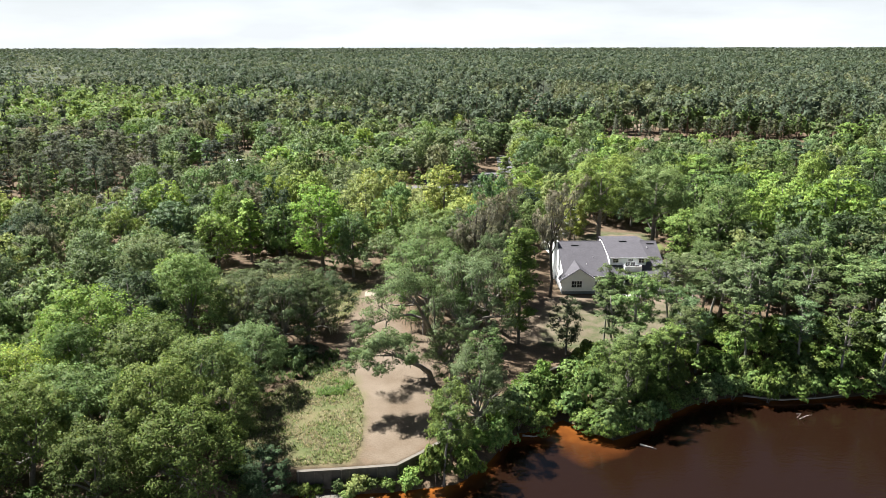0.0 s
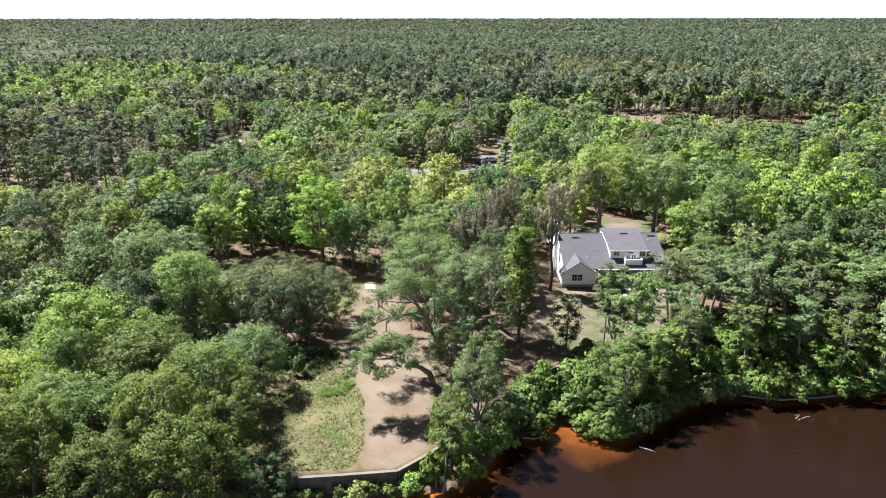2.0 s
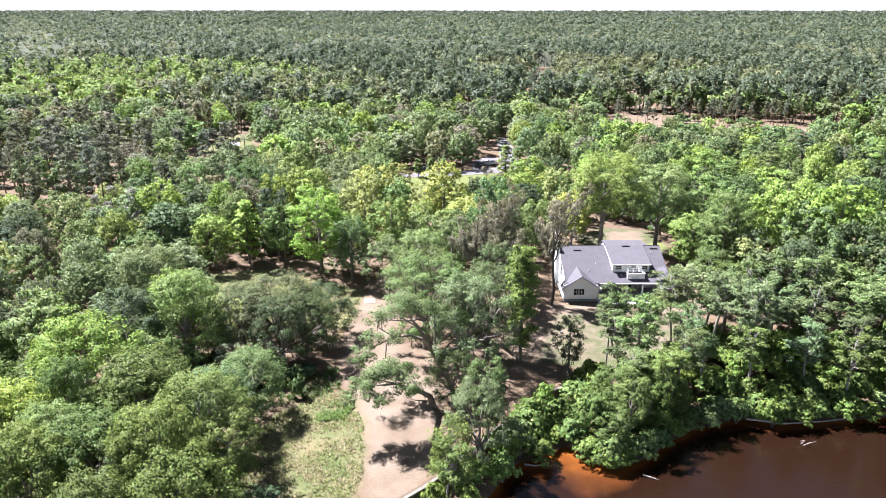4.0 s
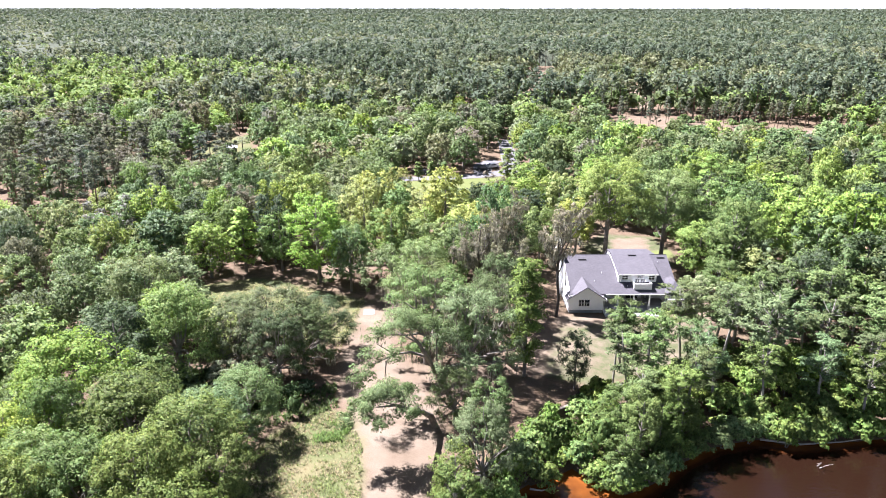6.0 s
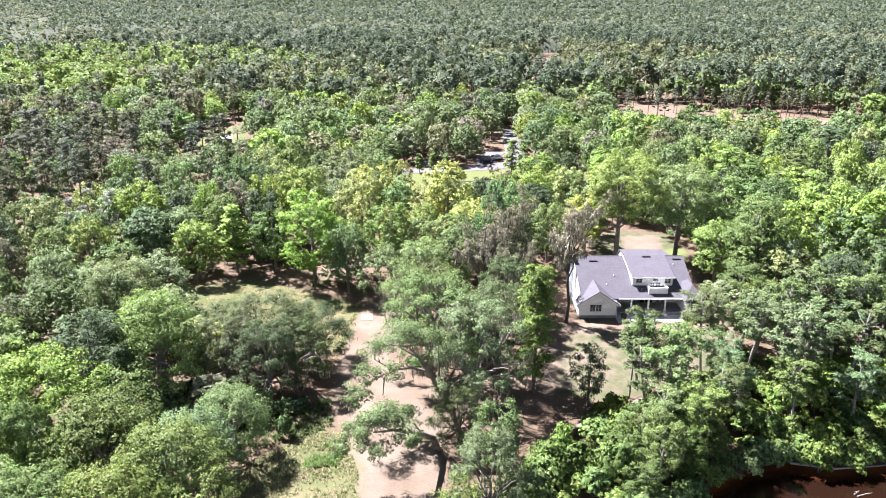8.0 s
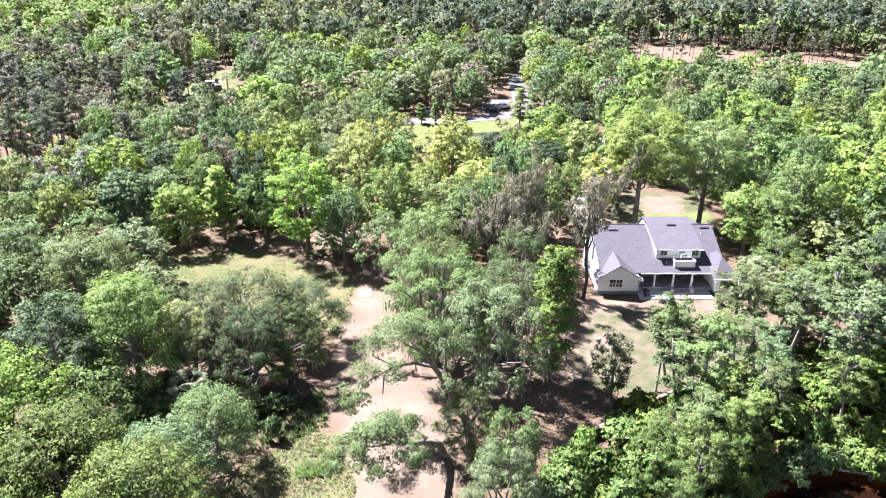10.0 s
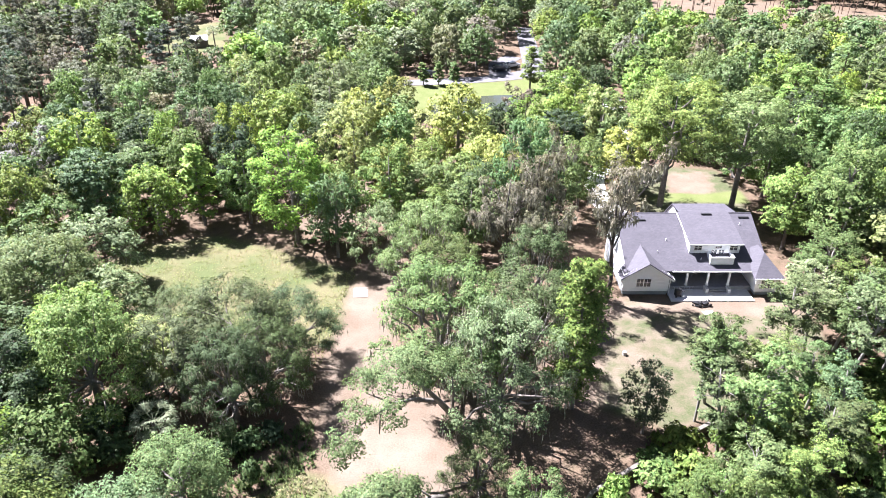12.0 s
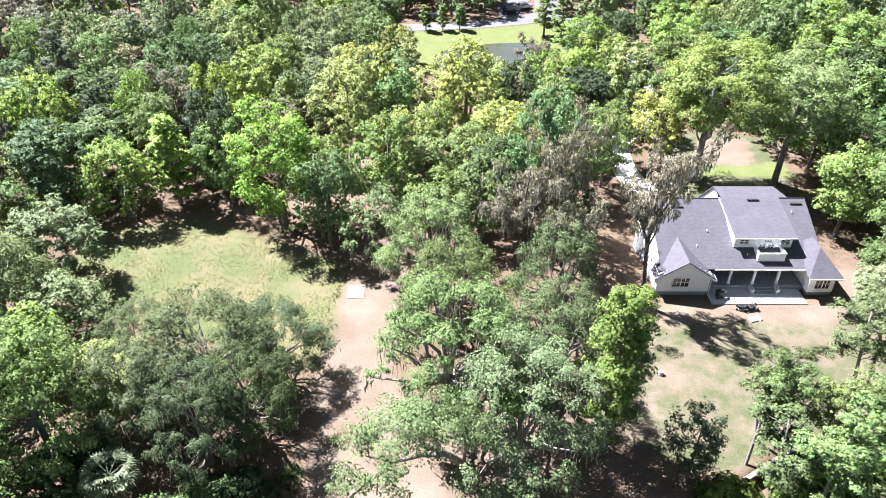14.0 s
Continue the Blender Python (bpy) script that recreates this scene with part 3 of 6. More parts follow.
def ribbon(name, line, mat, z, label, thick=0.12):
    """A paved strip along a line of (x, y, half width)."""
    bm = bmesh.new()
    rowsv = []
    for i, (x, y, w) in enumerate(line):
        a, b = line[max(i - 1, 0)], line[min(i + 1, len(line) - 1)]
        n = Vector((-(b[1] - a[1]), b[0] - a[0], 0)).normalized()
        rowsv.append([bm.verts.new((x + n.x * w, y + n.y * w, z - thick)), bm.verts.new((x + n.x * w, y + n.y * w, z)),
                      bm.verts.new((x - n.x * w, y - n.y * w, z)), bm.verts.new((x - n.x * w, y - n.y * w, z - thick))])
    for p, q in zip(rowsv, rowsv[1:]):
        for k in range(3):
            bm.faces.new((p[k], p[k + 1], q[k + 1], q[k]))
    bmesh.ops.recalc_face_normals(bm, faces=bm.faces)
    return tagged(new(name, mesh_of(name, bm, mat)), label, "road", kind="structure")


def smooth_line(line, n=6):
    """More points along a line, rounded at its corners."""
    p = np.array(line, float)
    out = []
    for i in range(len(p) - 1):
        a, b, c, d = p[max(i - 1, 0)], p[i], p[i + 1], p[min(i + 2, len(p) - 1)]
        for k in range(n):
            t = k / n
            out.append(tuple(0.5 * (2 * b + (c - a) * t + (2 * a - 5 * b + 4 * c - d) * t * t + (3 * b - a - 3 * c + d) * t ** 3)))
    return out + [tuple(p[-1])]


ribbon("driveway", smooth_line(DRIVE), CONCRETE, 0.06, "pale concrete driveway winding from the house to the road")
ribbon("road", smooth_line(ROAD_EAST), ASPHALT, 0.05, "grey asphalt lane past the pond")
ribbon("road", smooth_line(ROAD_WEST), ASPHALT, 0.04, "grey asphalt lane along the pond lawn")
ribbon("road", smooth_line(ROAD_FORK), ASPHALT, 0.055, "grey asphalt forecourt off the lane")
bm = bmesh.new()
pv = [bm.verts.new((x, y, 0.05)) for x, y, _ in smooth_line([(x, y, 0) for x, y in POND + POND[:1]], 4)[:-1]]
bm.faces.new(pv)
bmesh.ops.recalc_face_normals(bm, faces=bm.faces)
POND_WATER = material("pond_water", (0.05, 0.055, 0.04), 0.06, grain=0.2, scale=0.3, spec=0.6)
tagged(new("pond_water", mesh_of("pond_water", bm, POND_WATER)), "still green-brown pond with sky reflections", "pond", kind="structure")

# ---- the river wall ----
wall_thing = thing("retaining_wall", 0, 0, 0, 0, "weathered timber river wall with a pale cap", "retaining wall")
wall_pts = [(-14.2, 59.55), (-10, 59.95), (-6.5, 60.35), (-4.5, 60.6), (-2.1, 62.8), (0.5, 65.5), (3.1, 68.2), (5.7, 72.0), (8.3, 75.8), (10.9, 79.6), (13.3, 81.2), (15.7, 82.8), (18.4, 84.5), (21, 86.3), (24, 88.1), (27, 89.9), (29.5, 90.8), (32, 91.6)]
for a, b in zip(wall_pts, wall_pts[1:]):
    d = Vector((b[0] - a[0], b[1] - a[1], 0))
    turn = Matrix.Translation((a[0], a[1], 0)) @ Matrix.Rotation(math.atan2(d.y, d.x), 4, "Z")
    ln = d.length
    n = max(2, round(ln / 0.9))
    for k in range(n):
        bm = box(ln * k / n + 0.015, -0.12, -2.7, ln * (k + 1) / n - 0.015, 0.02, 0.1)
        bm.transform(turn)
        part("panel", bm, TIMBER, wall_thing)
    bm = box(-0.03, -0.24, 0.1, ln + 0.03, 0.16, 0.19, 0.015)
    bm.transform(turn)
    part("cap", bm, CAP, wall_thing)
    bm = rod((0.05, -0.2, -2.7), (0.05, -0.2, 0.12), 0.11, 0.1, 8)
    bm.transform(turn)
    part("post", bm, TIMBER, wall_thing)

# ---- the house ----
house = thing("house", 0, 0, 0, 0, "white-sided house with grey shingle roofs, dormer, balcony and columned porch", "house")


def window(x0, z0, x1, z1, y, parent, cols=2, rows_n=3):
    """A sash window in a wall that faces the river."""
    w = part("window", box(x0, y - 0.05, z0, x1, y - 0.02, z1), GLASS, parent, "dark window with white bars")
    t = 0.07
    for q in ((x0 - t, z0 - t, x0, z1 + t), (x1, z0 - t, x1 + t, z1 + t), (x0, z1, x1, z1 + t), (x0 - t, z0 - 2 * t, x1 + t, z0 - t + 0.002)):
        part("frame_bar", box(q[0], y - 0.09, q[1], q[2], y + 0.02, q[3]), TRIM, w)
    for i in range(1, cols):
        x = x0 + (x1 - x0) * i / cols
        part("muntin", box(x - (0.05 if cols == 4 and i == 2 else 0.018), y - 0.075, z0, x + (0.05 if cols == 4 and i == 2 else 0.018), y - 0.05, z1), TRIM, w)
    for i in range(1, rows_n):
        z = z0 + (z1 - z0) * i / rows_n
        part("muntin", box(x0, y - 0.07, z - 0.018, x1, y - 0.05, z + 0.018), TRIM, w)
    return w


def siding(x0, x1, z0, z1, y, parent, top=None):
    """Lap boards on a wall that faces the river; top(z) narrows them under a gable."""
    z = z0
    while z < z1 - 0.02:
        a, b = (x0, x1) if top is None else top(z + 0.1)
        if b - a < 0.15:
            break
        part("board", box(a, y - 0.022, z + 0.004, b, y, min(z + 0.2, z1) - 0.006), SIDING, parent)
        z += 0.2


FY = 110.3
# block foundation
part("foundation", box(20.3, FY + 0.02, -0.3, 25.7, 118, 0.5), BLOCK, house, "grey block foundation")
part("foundation", box(36.5, FY + 0.02, -0.3, 39.0, 121, 0.45), BLOCK, house, "grey block foundation")
part("foundation", box(25.7, 114.8, -0.3, 36.5, 122.8, 0.5), BLOCK, house, "grey block foundation")
# walls
gable = [(20.2, 0.5), (25.8, 0.5), (25.8, 2.75), (23.0, 4.45), (20.2, 2.75)]
front_wing = part("wall", wall_plate(gable, FY, FY + 0.18), SIDING, house, "white lap-sided gable wall")
siding(20.2, 25.8, 0.5, 4.4, FY, front_wing, lambda z: (20.2, 25.8) if z < 2.75 else (20.2 + (z - 2.75) * 1.647, 25.8 - (z - 2.75) * 1.647))
part("wall", side_plate([(FY + 0.18, 0.5), (116, 0.5), (116, 2.75), (FY + 0.18, 2.75)], 20.2, 20.38), SIDING, house)
part("wall", side_plate([(FY + 0.18, 0.5), (114.8, 0.5), (114.8, 2.75), (FY + 0.18, 2.75)], 25.62, 25.8), SIDING, house)
window(21.85, 1.2, 23.55, 2.3, FY - 0.02, front_wing, 4, 2)
east_front = part("wall", box(36.4, FY, 0.45, 39.1, FY + 0.18, 2.7), SIDING, house, "white lap-sided wall")
siding(36.4, 39.1, 0.45, 2.7, FY, east_front)
window(37.05, 1.0, 38.55, 2.25, FY - 0.02, east_front, 4, 2)
part("wall", side_plate([(FY + 0.18, 0.45), (114.8, 0.45), (114.8, 2.7), (FY + 0.18, 2.7)], 36.4, 36.58), SIDING, house)
part("wall", side_plate([(FY + 0.18, 0.45), (121, 0.45), (121, 2.7), (FY + 0.18, 2.7)], 38.92, 39.1), SIDING, house)
part("wall", wall_plate([(36.6, 0.45), (38.92, 0.45), (38.92, 2.7), (37.8, 4.3), (36.6, 3.2)], 120.85, 121.0), SIDING, house)
porch_wall = part("wall", box(25.8, 114.8, 0.5, 36.4, 114.98, 3.4), SIDING, house, "white porch back wall")
window(26.9, 1.35, 28.1, 2.6, 114.78, porch_wall, 2, 2)
window(34.2, 1.35, 35.4, 2.6, 114.78, porch_wall, 2, 2)
door = part("door", box(30.2, 114.74, 0.62, 32.6, 114.79, 2.75), GLASS, porch_wall, "glazed double porch door")
for x in (30.15, 31.37, 32.57):
    part("door_stile", box(x, 114.7, 0.62, x + 0.09, 114.8, 2.8), TRIM, door)
part("wall", side_plate([(112, 0.5), (123.0, 0.5), (123.0, 3.1), (119.4, 6.5), (112, 3.0)], 21.0, 21.18), SIDING, house, "white gable end")
part("wall", side_plate([(114.9, 0.5), (123.0, 0.5), (123.0, 3.1), (119.4, 6.5), (114.9, 4.4)], 37.8, 37.98), SIDING, house, "white gable end")
part("wall", box(21.18, 122.8, 0.5, 37.8, 123.0, 3.1), SIDING, house)


def roof(points, parent=house, label=""):
    return part("roof", slab(points, 0.14), SHINGLE, parent, label)


roof([(20.6, 111.0, 2.95), (38.2, 111.0, 2.95), (38.2, 119.4, 6.7), (20.6, 119.4, 6.7)], label="grey shingle roof slope over the porch")
roof([(20.6, 119.4, 6.7), (38.2, 119.4, 6.7), (38.2, 123.6, 2.7), (20.6, 123.6, 2.7)])
part("ridge_cap", rod((20.6, 119.4, 6.71), (38.2, 119.4, 6.71), 0.07, None, 6), SHINGLE, house)
# the gable wing's two slopes run back into the main roof
roof([(19.75, 109.85, 2.42), (23.0, 109.85, 4.62), (23.0, 115.2, 4.62), (19.75, 111.6, 2.42)][::-1], label="grey shingle gable roof")
roof([(23.0, 109.85, 4.62), (26.25, 109.85, 2.42), (26.25, 111.6, 2.42), (23.0, 115.2, 4.62)][::-1], label="grey shingle gable roof")
for sx in (-1, 1):
    a = [(23.0, 4.5), (23.0 + sx * 3.27, 2.29), (23.0 + sx * 3.27, 2.07), (23.0, 4.28)]
    part("bargeboard", wall_plate(a, 109.82, 109.86), TRIM, house)
    part("gutter", box(23 + sx * 3.28 - 0.06, 109.85, 2.22, 23 + sx * 3.28 + 0.06, 111.5, 2.36, 0.02), TRIM, house)
# east wing, hipped towards the river
roof([(35.9, 109.75, 2.62), (39.6, 109.75, 2.62), (37.8, 112.8, 4.6)], label="grey shingle hip")
roof([(39.6, 109.75, 2.62), (39.6, 121.3, 2.62), (37.8, 121.3, 4.6), (37.8, 112.8, 4.6)])
roof([(37.8, 112.8, 4.6), (37.8, 121.3, 4.6), (35.9, 115.4, 4.35), (35.9, 109.75, 2.62)])
part("gutter", box(35.9, 109.66, 2.48, 39.6, 109.76, 2.62, 0.02), TRIM, house)
part("gutter", box(26.3, 110.9, 2.8, 35.9, 111.02, 2.95, 0.02), TRIM, house)
part("downpipe", rod((25.9, 110.2, 0.0), (25.9, 110.2, 2.3), 0.05), TRIM, house)
# rear block, its ridge a little behind
roof([(28.9, 119.55, 6.74), (36.3, 119.55, 6.74), (35.4, 121.6, 6.98), (28.5, 121.6, 6.98)], label="grey shingle rear roof")
roof([(28.5, 121.6, 6.98), (35.4, 121.6, 6.98), (36.3, 125.6, 2.9), (28.5, 125.6, 2.9)])
part("wall", box(28.82, 123.0, 0.5, 35.1, 125.2, 3.1), SIDING, house)
for x in (28.7, 35.1):
    part("wall", side_plate([(119.8, 6.2), (121.6, 6.8), (125.2, 3.15), (125.2, 0.5), (123.05, 0.5), (123.05, 3.0)], x, x + 0.12), SIDING, house, "white rear gable end")
# dormer
DY = 113.5
dormer = part("dormer", wall_plate([(28.8, 3.9), (35.0, 3.9), (35.0, 5.45), (28.8, 5.45)], DY, DY + 0.15), SIDING, house, "white shed dormer")
siding(28.8, 35.0, 4.1, 5.4, DY, dormer)
for x in (28.8, 34.85):
    part("cheek", side_plate([(DY + 0.15, 4.0), (118.9, 6.4), (118.9, 6.55), (DY + 0.15, 5.45)], x, x + 0.15), SIDING, dormer, "white dormer cheek")
part("dormer_roof", slab([(28.55, 113.1, 5.5), (35.25, 113.1, 5.5), (35.25, 119.45, 6.82), (28.55, 119.45, 6.82)], 0.13), SHINGLE, dormer, "grey shingle dormer roof")
part("fascia", box(28.55, 113.05, 5.34, 35.25, 113.1, 5.5), TRIM, dormer)
part("fascia", side_plate([(113.1, 5.36), (119.3, 6.66), (119.3, 6.8), (113.1, 5.5)], 28.5, 28.55), TRIM, dormer)
window(29.35, 4.55, 30.25, 5.2, DY - 0.02, dormer, 2, 2)
window(33.75, 4.5, 34.65, 5.25, DY - 0.02, dormer, 2, 2)
window(31.55, 3.62, 32.2, 4.6, DY - 0.02, dormer, 2, 3)
window(32.45, 3.62, 33.1, 4.6, DY - 0.02, dormer, 2, 3)
window(31.95, 4.85, 32.7, 5.2, DY - 0.02, dormer, 3, 2)
# balcony with solid white parapets
balcony = part("balcony", box(31.0, 111.9, 3.35, 33.9, 113.5, 3.5), TRIM, house, "white balcony with solid parapets")
for q in ((31.0, 111.9, 33.9, 112.0), (31.0, 112.0, 31.1, 113.48), (33.8, 112.0, 33.9, 113.48)):
    part("parapet", box(q[0], q[1], 3.5, q[2], q[3], 4.3), SIDING, balcony)
    part("handrail", box(q[0] - 0.04, q[1] - 0.04, 4.3, q[2] + 0.04, q[3] + 0.02, 4.37), TRIM, balcony)
# porch
part("porch_deck", box(25.8, 111.25, 0.0, 36.4, 114.8, 0.6), DECKING, house, "grey porch deck")
part("patio", box(25.9, 108.7, -0.1, 36.0, 111.25, 0.14), CONCRETE, house, "pale concrete patio")
for x in (28.4, 31.0, 33.6):
    col_p = part("column", box(x - 0.12, 111.45, 0.6, x + 0.12, 111.69, 2.85, 0.02), TRIM, house, "white porch column")
    part("column_base", box(x - 0.17, 111.4, 0.6, x + 0.17, 111.74, 0.8, 0.02), TRIM, col_p)
    part("column_capital", box(x - 0.17, 111.4, 2.68, x + 0.17, 111.74, 2.8, 0.02), TRIM, col_p)
for i in range(3):
    part("step", box(30.9, 110.35 + 0.3 * i, 0.14, 33.2, 110.65 + 0.3 * i, 0.29 + 0.15 * i), DECKING, house, "grey porch step")
for x in (30.5, 33.25):
    part("step_pier", box(x, 110.3, 0.14, x + 0.38, 111.25, 0.75, 0.02), CONCRETE, house, "pale step pier")
# roof vents and pipes
for x, y in ((23.6, 118.3), (32.2, 118.9), (37.0, 118.7)):
    z = 6.7 - (119.4 - y) * 0.446 if x not in (32.2,) else 6.75
    part("ridge_vent", box(x - 0.65, y - 0.14, z - 0.02, x + 0.65, y + 0.14, z + 0.1), DARK, house, "black roof vent")
for x, y in ((26.3, 115.3), (30.1, 112.6), (24.9, 113.6), (36.2, 117.6)):
    z = 2.95 + (y - 111.0) * 0.446
    part("vent_pipe", rod((x, y, z - 0.2), (x, y, z + 0.25), 0.045), TRIM, house, "white vent pipe")
chimney = part("chimney", box(19.95, 118.1, 0.0, 20.58, 119.5, 6.9), SIDING, house, "white boxed chimney")
part("chimney_cap", box(19.87, 118.0, 6.9, 20.66, 119.6, 7.0), CONCRETE, chimney)
part("flue", rod((20.26, 118.8, 6.98), (20.26, 118.8, 7.3), 0.12), DARK, chimney)

# ---- things in the yard ----
def mower(x, y, turn):
    t = thing("riding_mower", x, y, 0, turn, "black riding mower standing on the bare yard", "mower")
    part("body", box(-0.35, -0.25, 0.3, 0.35, 0.75, 0.62, 0.06), DARK, t)
    part("seat", box(-0.25, -0.35, 0.62, 0.25, 0.1, 0.72, 0.04), RUBBER, t)
    part("backrest", box(-0.25, -0.45, 0.66, 0.25, -0.33, 1.05, 0.04), RUBBER, t)
    part("deck", box(-0.6, -0.1, 0.1, 0.6, 0.55, 0.26, 0.05), DARK, t)
    for sx in (-1, 1):
        part("wheel", rod((sx * 0.42, -0.35, 0.27), (sx * 0.62, -0.35, 0.27), 0.27, None, 14), RUBBER, t)
        part("wheel", rod((sx * 0.36, 0.8, 0.16), (sx * 0.5, 0.8, 0.16), 0.16, None, 12), RUBBER, t)
        part("lever", rod((sx * 0.22, 0.15, 0.6), (sx * 0.12, 0.2, 1.05), 0.02), DARK, t)
    return t


for x, y, turn in ((28.9, 107.9, 70), (29.9, 107.95, 110)):
    m_ob = mower(x, y, turn)
    m_ob.scale = (0.74, 0.74, 0.74)
slab_thing = thing("concrete_slab", -12.0, 110.6, 0, 4, "square pale concrete slab set in the sand track", "slab")
part("slab", box(-0.9, -1.1, -0.1, 0.9, 1.1, 0.06, 0.01), SANDY_SLAB, slab_thing)
sheet = thing("plastic_sheet", 29.6, 106.3, 0.02, 15, "crumpled pale plastic sheet lying on the bare yard", "sheet")
bm = bmesh.new()
bmesh.ops.create_grid(bm, x_segments=9, y_segments=6, size=0.5)
for v in bm.verts:
    v.co = Vector((v.co.x * 1.3, v.co.y * 0.7, 0.08 + 0.16 * noise.noise((v.co.x * 5, v.co.y * 5, 3))))
part("sheet", bm, CONCRETE, sheet)
stump = thing("stump", 17.9, 98.4, 0, 0, "low grey tree stump in the lawn", "stump")
part("wood", rod((0, 0, -0.1), (0, 0, 0.4), 0.26, 0.22, 12), DEADWOOD, stump)


def golf_cart(x, y, turn):
    t = thing("golf_cart", x, y, 0.06, turn, "white golf cart standing beside the driveway", "cart")
    part("body", side_plate([(-1.1, 0.3), (1.1, 0.3), (1.15, 0.75), (0.6, 0.9), (0.4, 0.45), (-0.3, 0.45), (-0.4, 0.75), (-1.1, 0.8)], -0.55, 0.55), TRIM, t)
    part("seat", box(-0.5, -0.55, 0.7, 0.5, -0.1, 0.82, 0.03), DECKING, t)
    part("canopy", box(-0.6, -1.0, 1.75, 0.6, 0.75, 1.82, 0.03), TRIM, t)
    for sx in (-0.5, 0.5):
        for sy in (-0.85, 0.65):
            part("post", rod((sx, sy, 0.75), (sx, sy, 1.76), 0.025, None, 6), DARK, t)
        for sy in (-0.75, 0.75):
            part("wheel", rod((sx - 0.08, sy, 0.24), (sx + 0.08, sy, 0.24), 0.24, None, 12), RUBBER, t)
    return t


golf_cart(31.0, 160.5, 30)


def grill(x, y, z, turn):
    t = thing("barbecue_grill", x, y, z, turn, "black barbecue grill on the patio", "grill")
    part("cart", box(-0.35, -0.28, 0.15, 0.35, 0.28, 0.75, 0.02), DARK, t)
    part("lid", rod((-0.36, 0, 0.84), (0.36, 0, 0.84), 0.27, None, 14), DARK, t)
    part("side_shelf", box(0.36, -0.24, 0.72, 0.78, 0.24, 0.76), DARK, t)
    for sx in (-0.3, 0.3):
        part("wheel", rod((sx, -0.3, 0.1), (sx, -0.22, 0.1), 0.1, None, 10), RUBBER, t)
    return t


grill(26.9, 109.7, 0.14, 10)
ladder = thing("ladder", 28.0, 111.05, 0.16, 0, "aluminium ladder leaning flat along the deck edge", "ladder")
for zz in (0.05, 0.45):
    part("rail", box(-1.3, -0.03, zz, 1.3, 0.03, zz + 0.06), ROOFMETAL, ladder)
for k in range(8):
    part("rung", rod((-1.1 + 0.31 * k, 0, 0.1), (-1.1 + 0.31 * k, 0, 0.46), 0.018, None, 6), ROOFMETAL, ladder)


def porch_chair(x, y, turn):
    t = thing("porch_chair", x, y, 0.6, turn, "dark porch armchair on the grey deck", "chair", "chairs on the porch")
    part("seat", box(-0.3, -0.28, 0.36, 0.3, 0.3, 0.44, 0.02), DECKING, t)
    part("backrest", box(-0.3, 0.26, 0.44, 0.3, 0.34, 0.98, 0.02), DECKING, t)
    for sx in (-0.3, 0.26):
        part("armrest", box(sx - 0.02, -0.26, 0.6, sx + 0.06, 0.28, 0.64), DECKING, t)
        for sy in (-0.26, 0.24):
            part("leg", box(sx, sy, 0, sx + 0.05, sy + 0.05, 0.6), DECKING, t)
    return t


porch_chair(29.3, 113.6, 10)
porch_chair(30.0, 113.7, -5)
porch_chair(33.2, 113.6, 15)
porch_chair(34.0, 113.7, -12)


def car(x, y, turn, paint, label):
    t = thing("car", x, y, 0.06, turn, label, "car", "cars parked by the lane")
    bm = side_plate([(-2.2, 0.35), (2.15, 0.35), (2.25, 0.7), (1.3, 0.92), (0.65, 1.4), (-1.2, 1.45), (-1.95, 1.0), (-2.25, 0.9)], -0.88, 0.88)
    bmesh.ops.bevel(bm, geom=list(bm.edges), offset=0.07, segments=2, affect="EDGES")
    part("body", bm, paint, t)
    part("windscreen", slab([(-0.72, 1.28, 0.96), (0.72, 1.28, 0.96), (0.66, 0.68, 1.4), (-0.66, 0.68, 1.4)], 0.02), GLASS, t)
    part("rear_window", slab([(0.7, -1.93, 1.05), (-0.7, -1.93, 1.05), (-0.64, -1.26, 1.45), (0.64, -1.26, 1.45)], 0.02), GLASS, t)
    for sx in (-1, 1):
        part("side_window", box(sx * 0.885, -1.1, 0.98, sx * 0.9, 0.6, 1.33), GLASS, t)
        for sy in (-1.35, 1.4):
            w = part("wheel", rod((sx * 0.72, sy, 0.33), (sx * 0.92, sy, 0.33), 0.33, None, 16), RUBBER, t)
            part("rim", rod((sx * 0.9, sy, 0.33), (sx * 0.93, sy, 0.33), 0.2, None, 12), SILVER, w)
    return t


car(12.2, 212.0, -75, CARPAINT, "dark car parked in tree shade on the forecourt")
car(15.5, 215.5, -60, SILVER, "silver car parked in tree shade on the forecourt")
car(-6.0, 207.0, 85, CARPAINT, "dark car parked under trees beside the lane")

shed = thing("shed", -70.5, 237.5, 0, 12, "small shed with a pale metal roof in a grass clearing", "shed")
part("wall", box(-2.0, -1.6, 0, 2.0, -1.45, 2.1), TIMBER, shed)
part("wall", box(-2.0, 1.45, 0, 2.0, 1.6, 2.1), TIMBER, shed)
part("wall", box(-2.0, -1.45, 0, -1.85, 1.45, 2.1), TIMBER, shed)
part("wall", box(1.85, -1.45, 0, 2.0, 1.45, 2.1), TIMBER, shed)
part("roof", slab([(-2.4, -2.0, 2.1), (2.4, -2.0, 2.1), (2.4, 0, 3.1), (-2.4, 0, 3.1)], 0.06), ROOFMETAL, shed, "pale metal roof")
part("roof", slab([(-2.4, 0, 3.1), (2.4, 0, 3.1), (2.4, 2.0, 2.1), (-2.4, 2.0, 2.1)], 0.06), ROOFMETAL, shed, "pale metal roof")

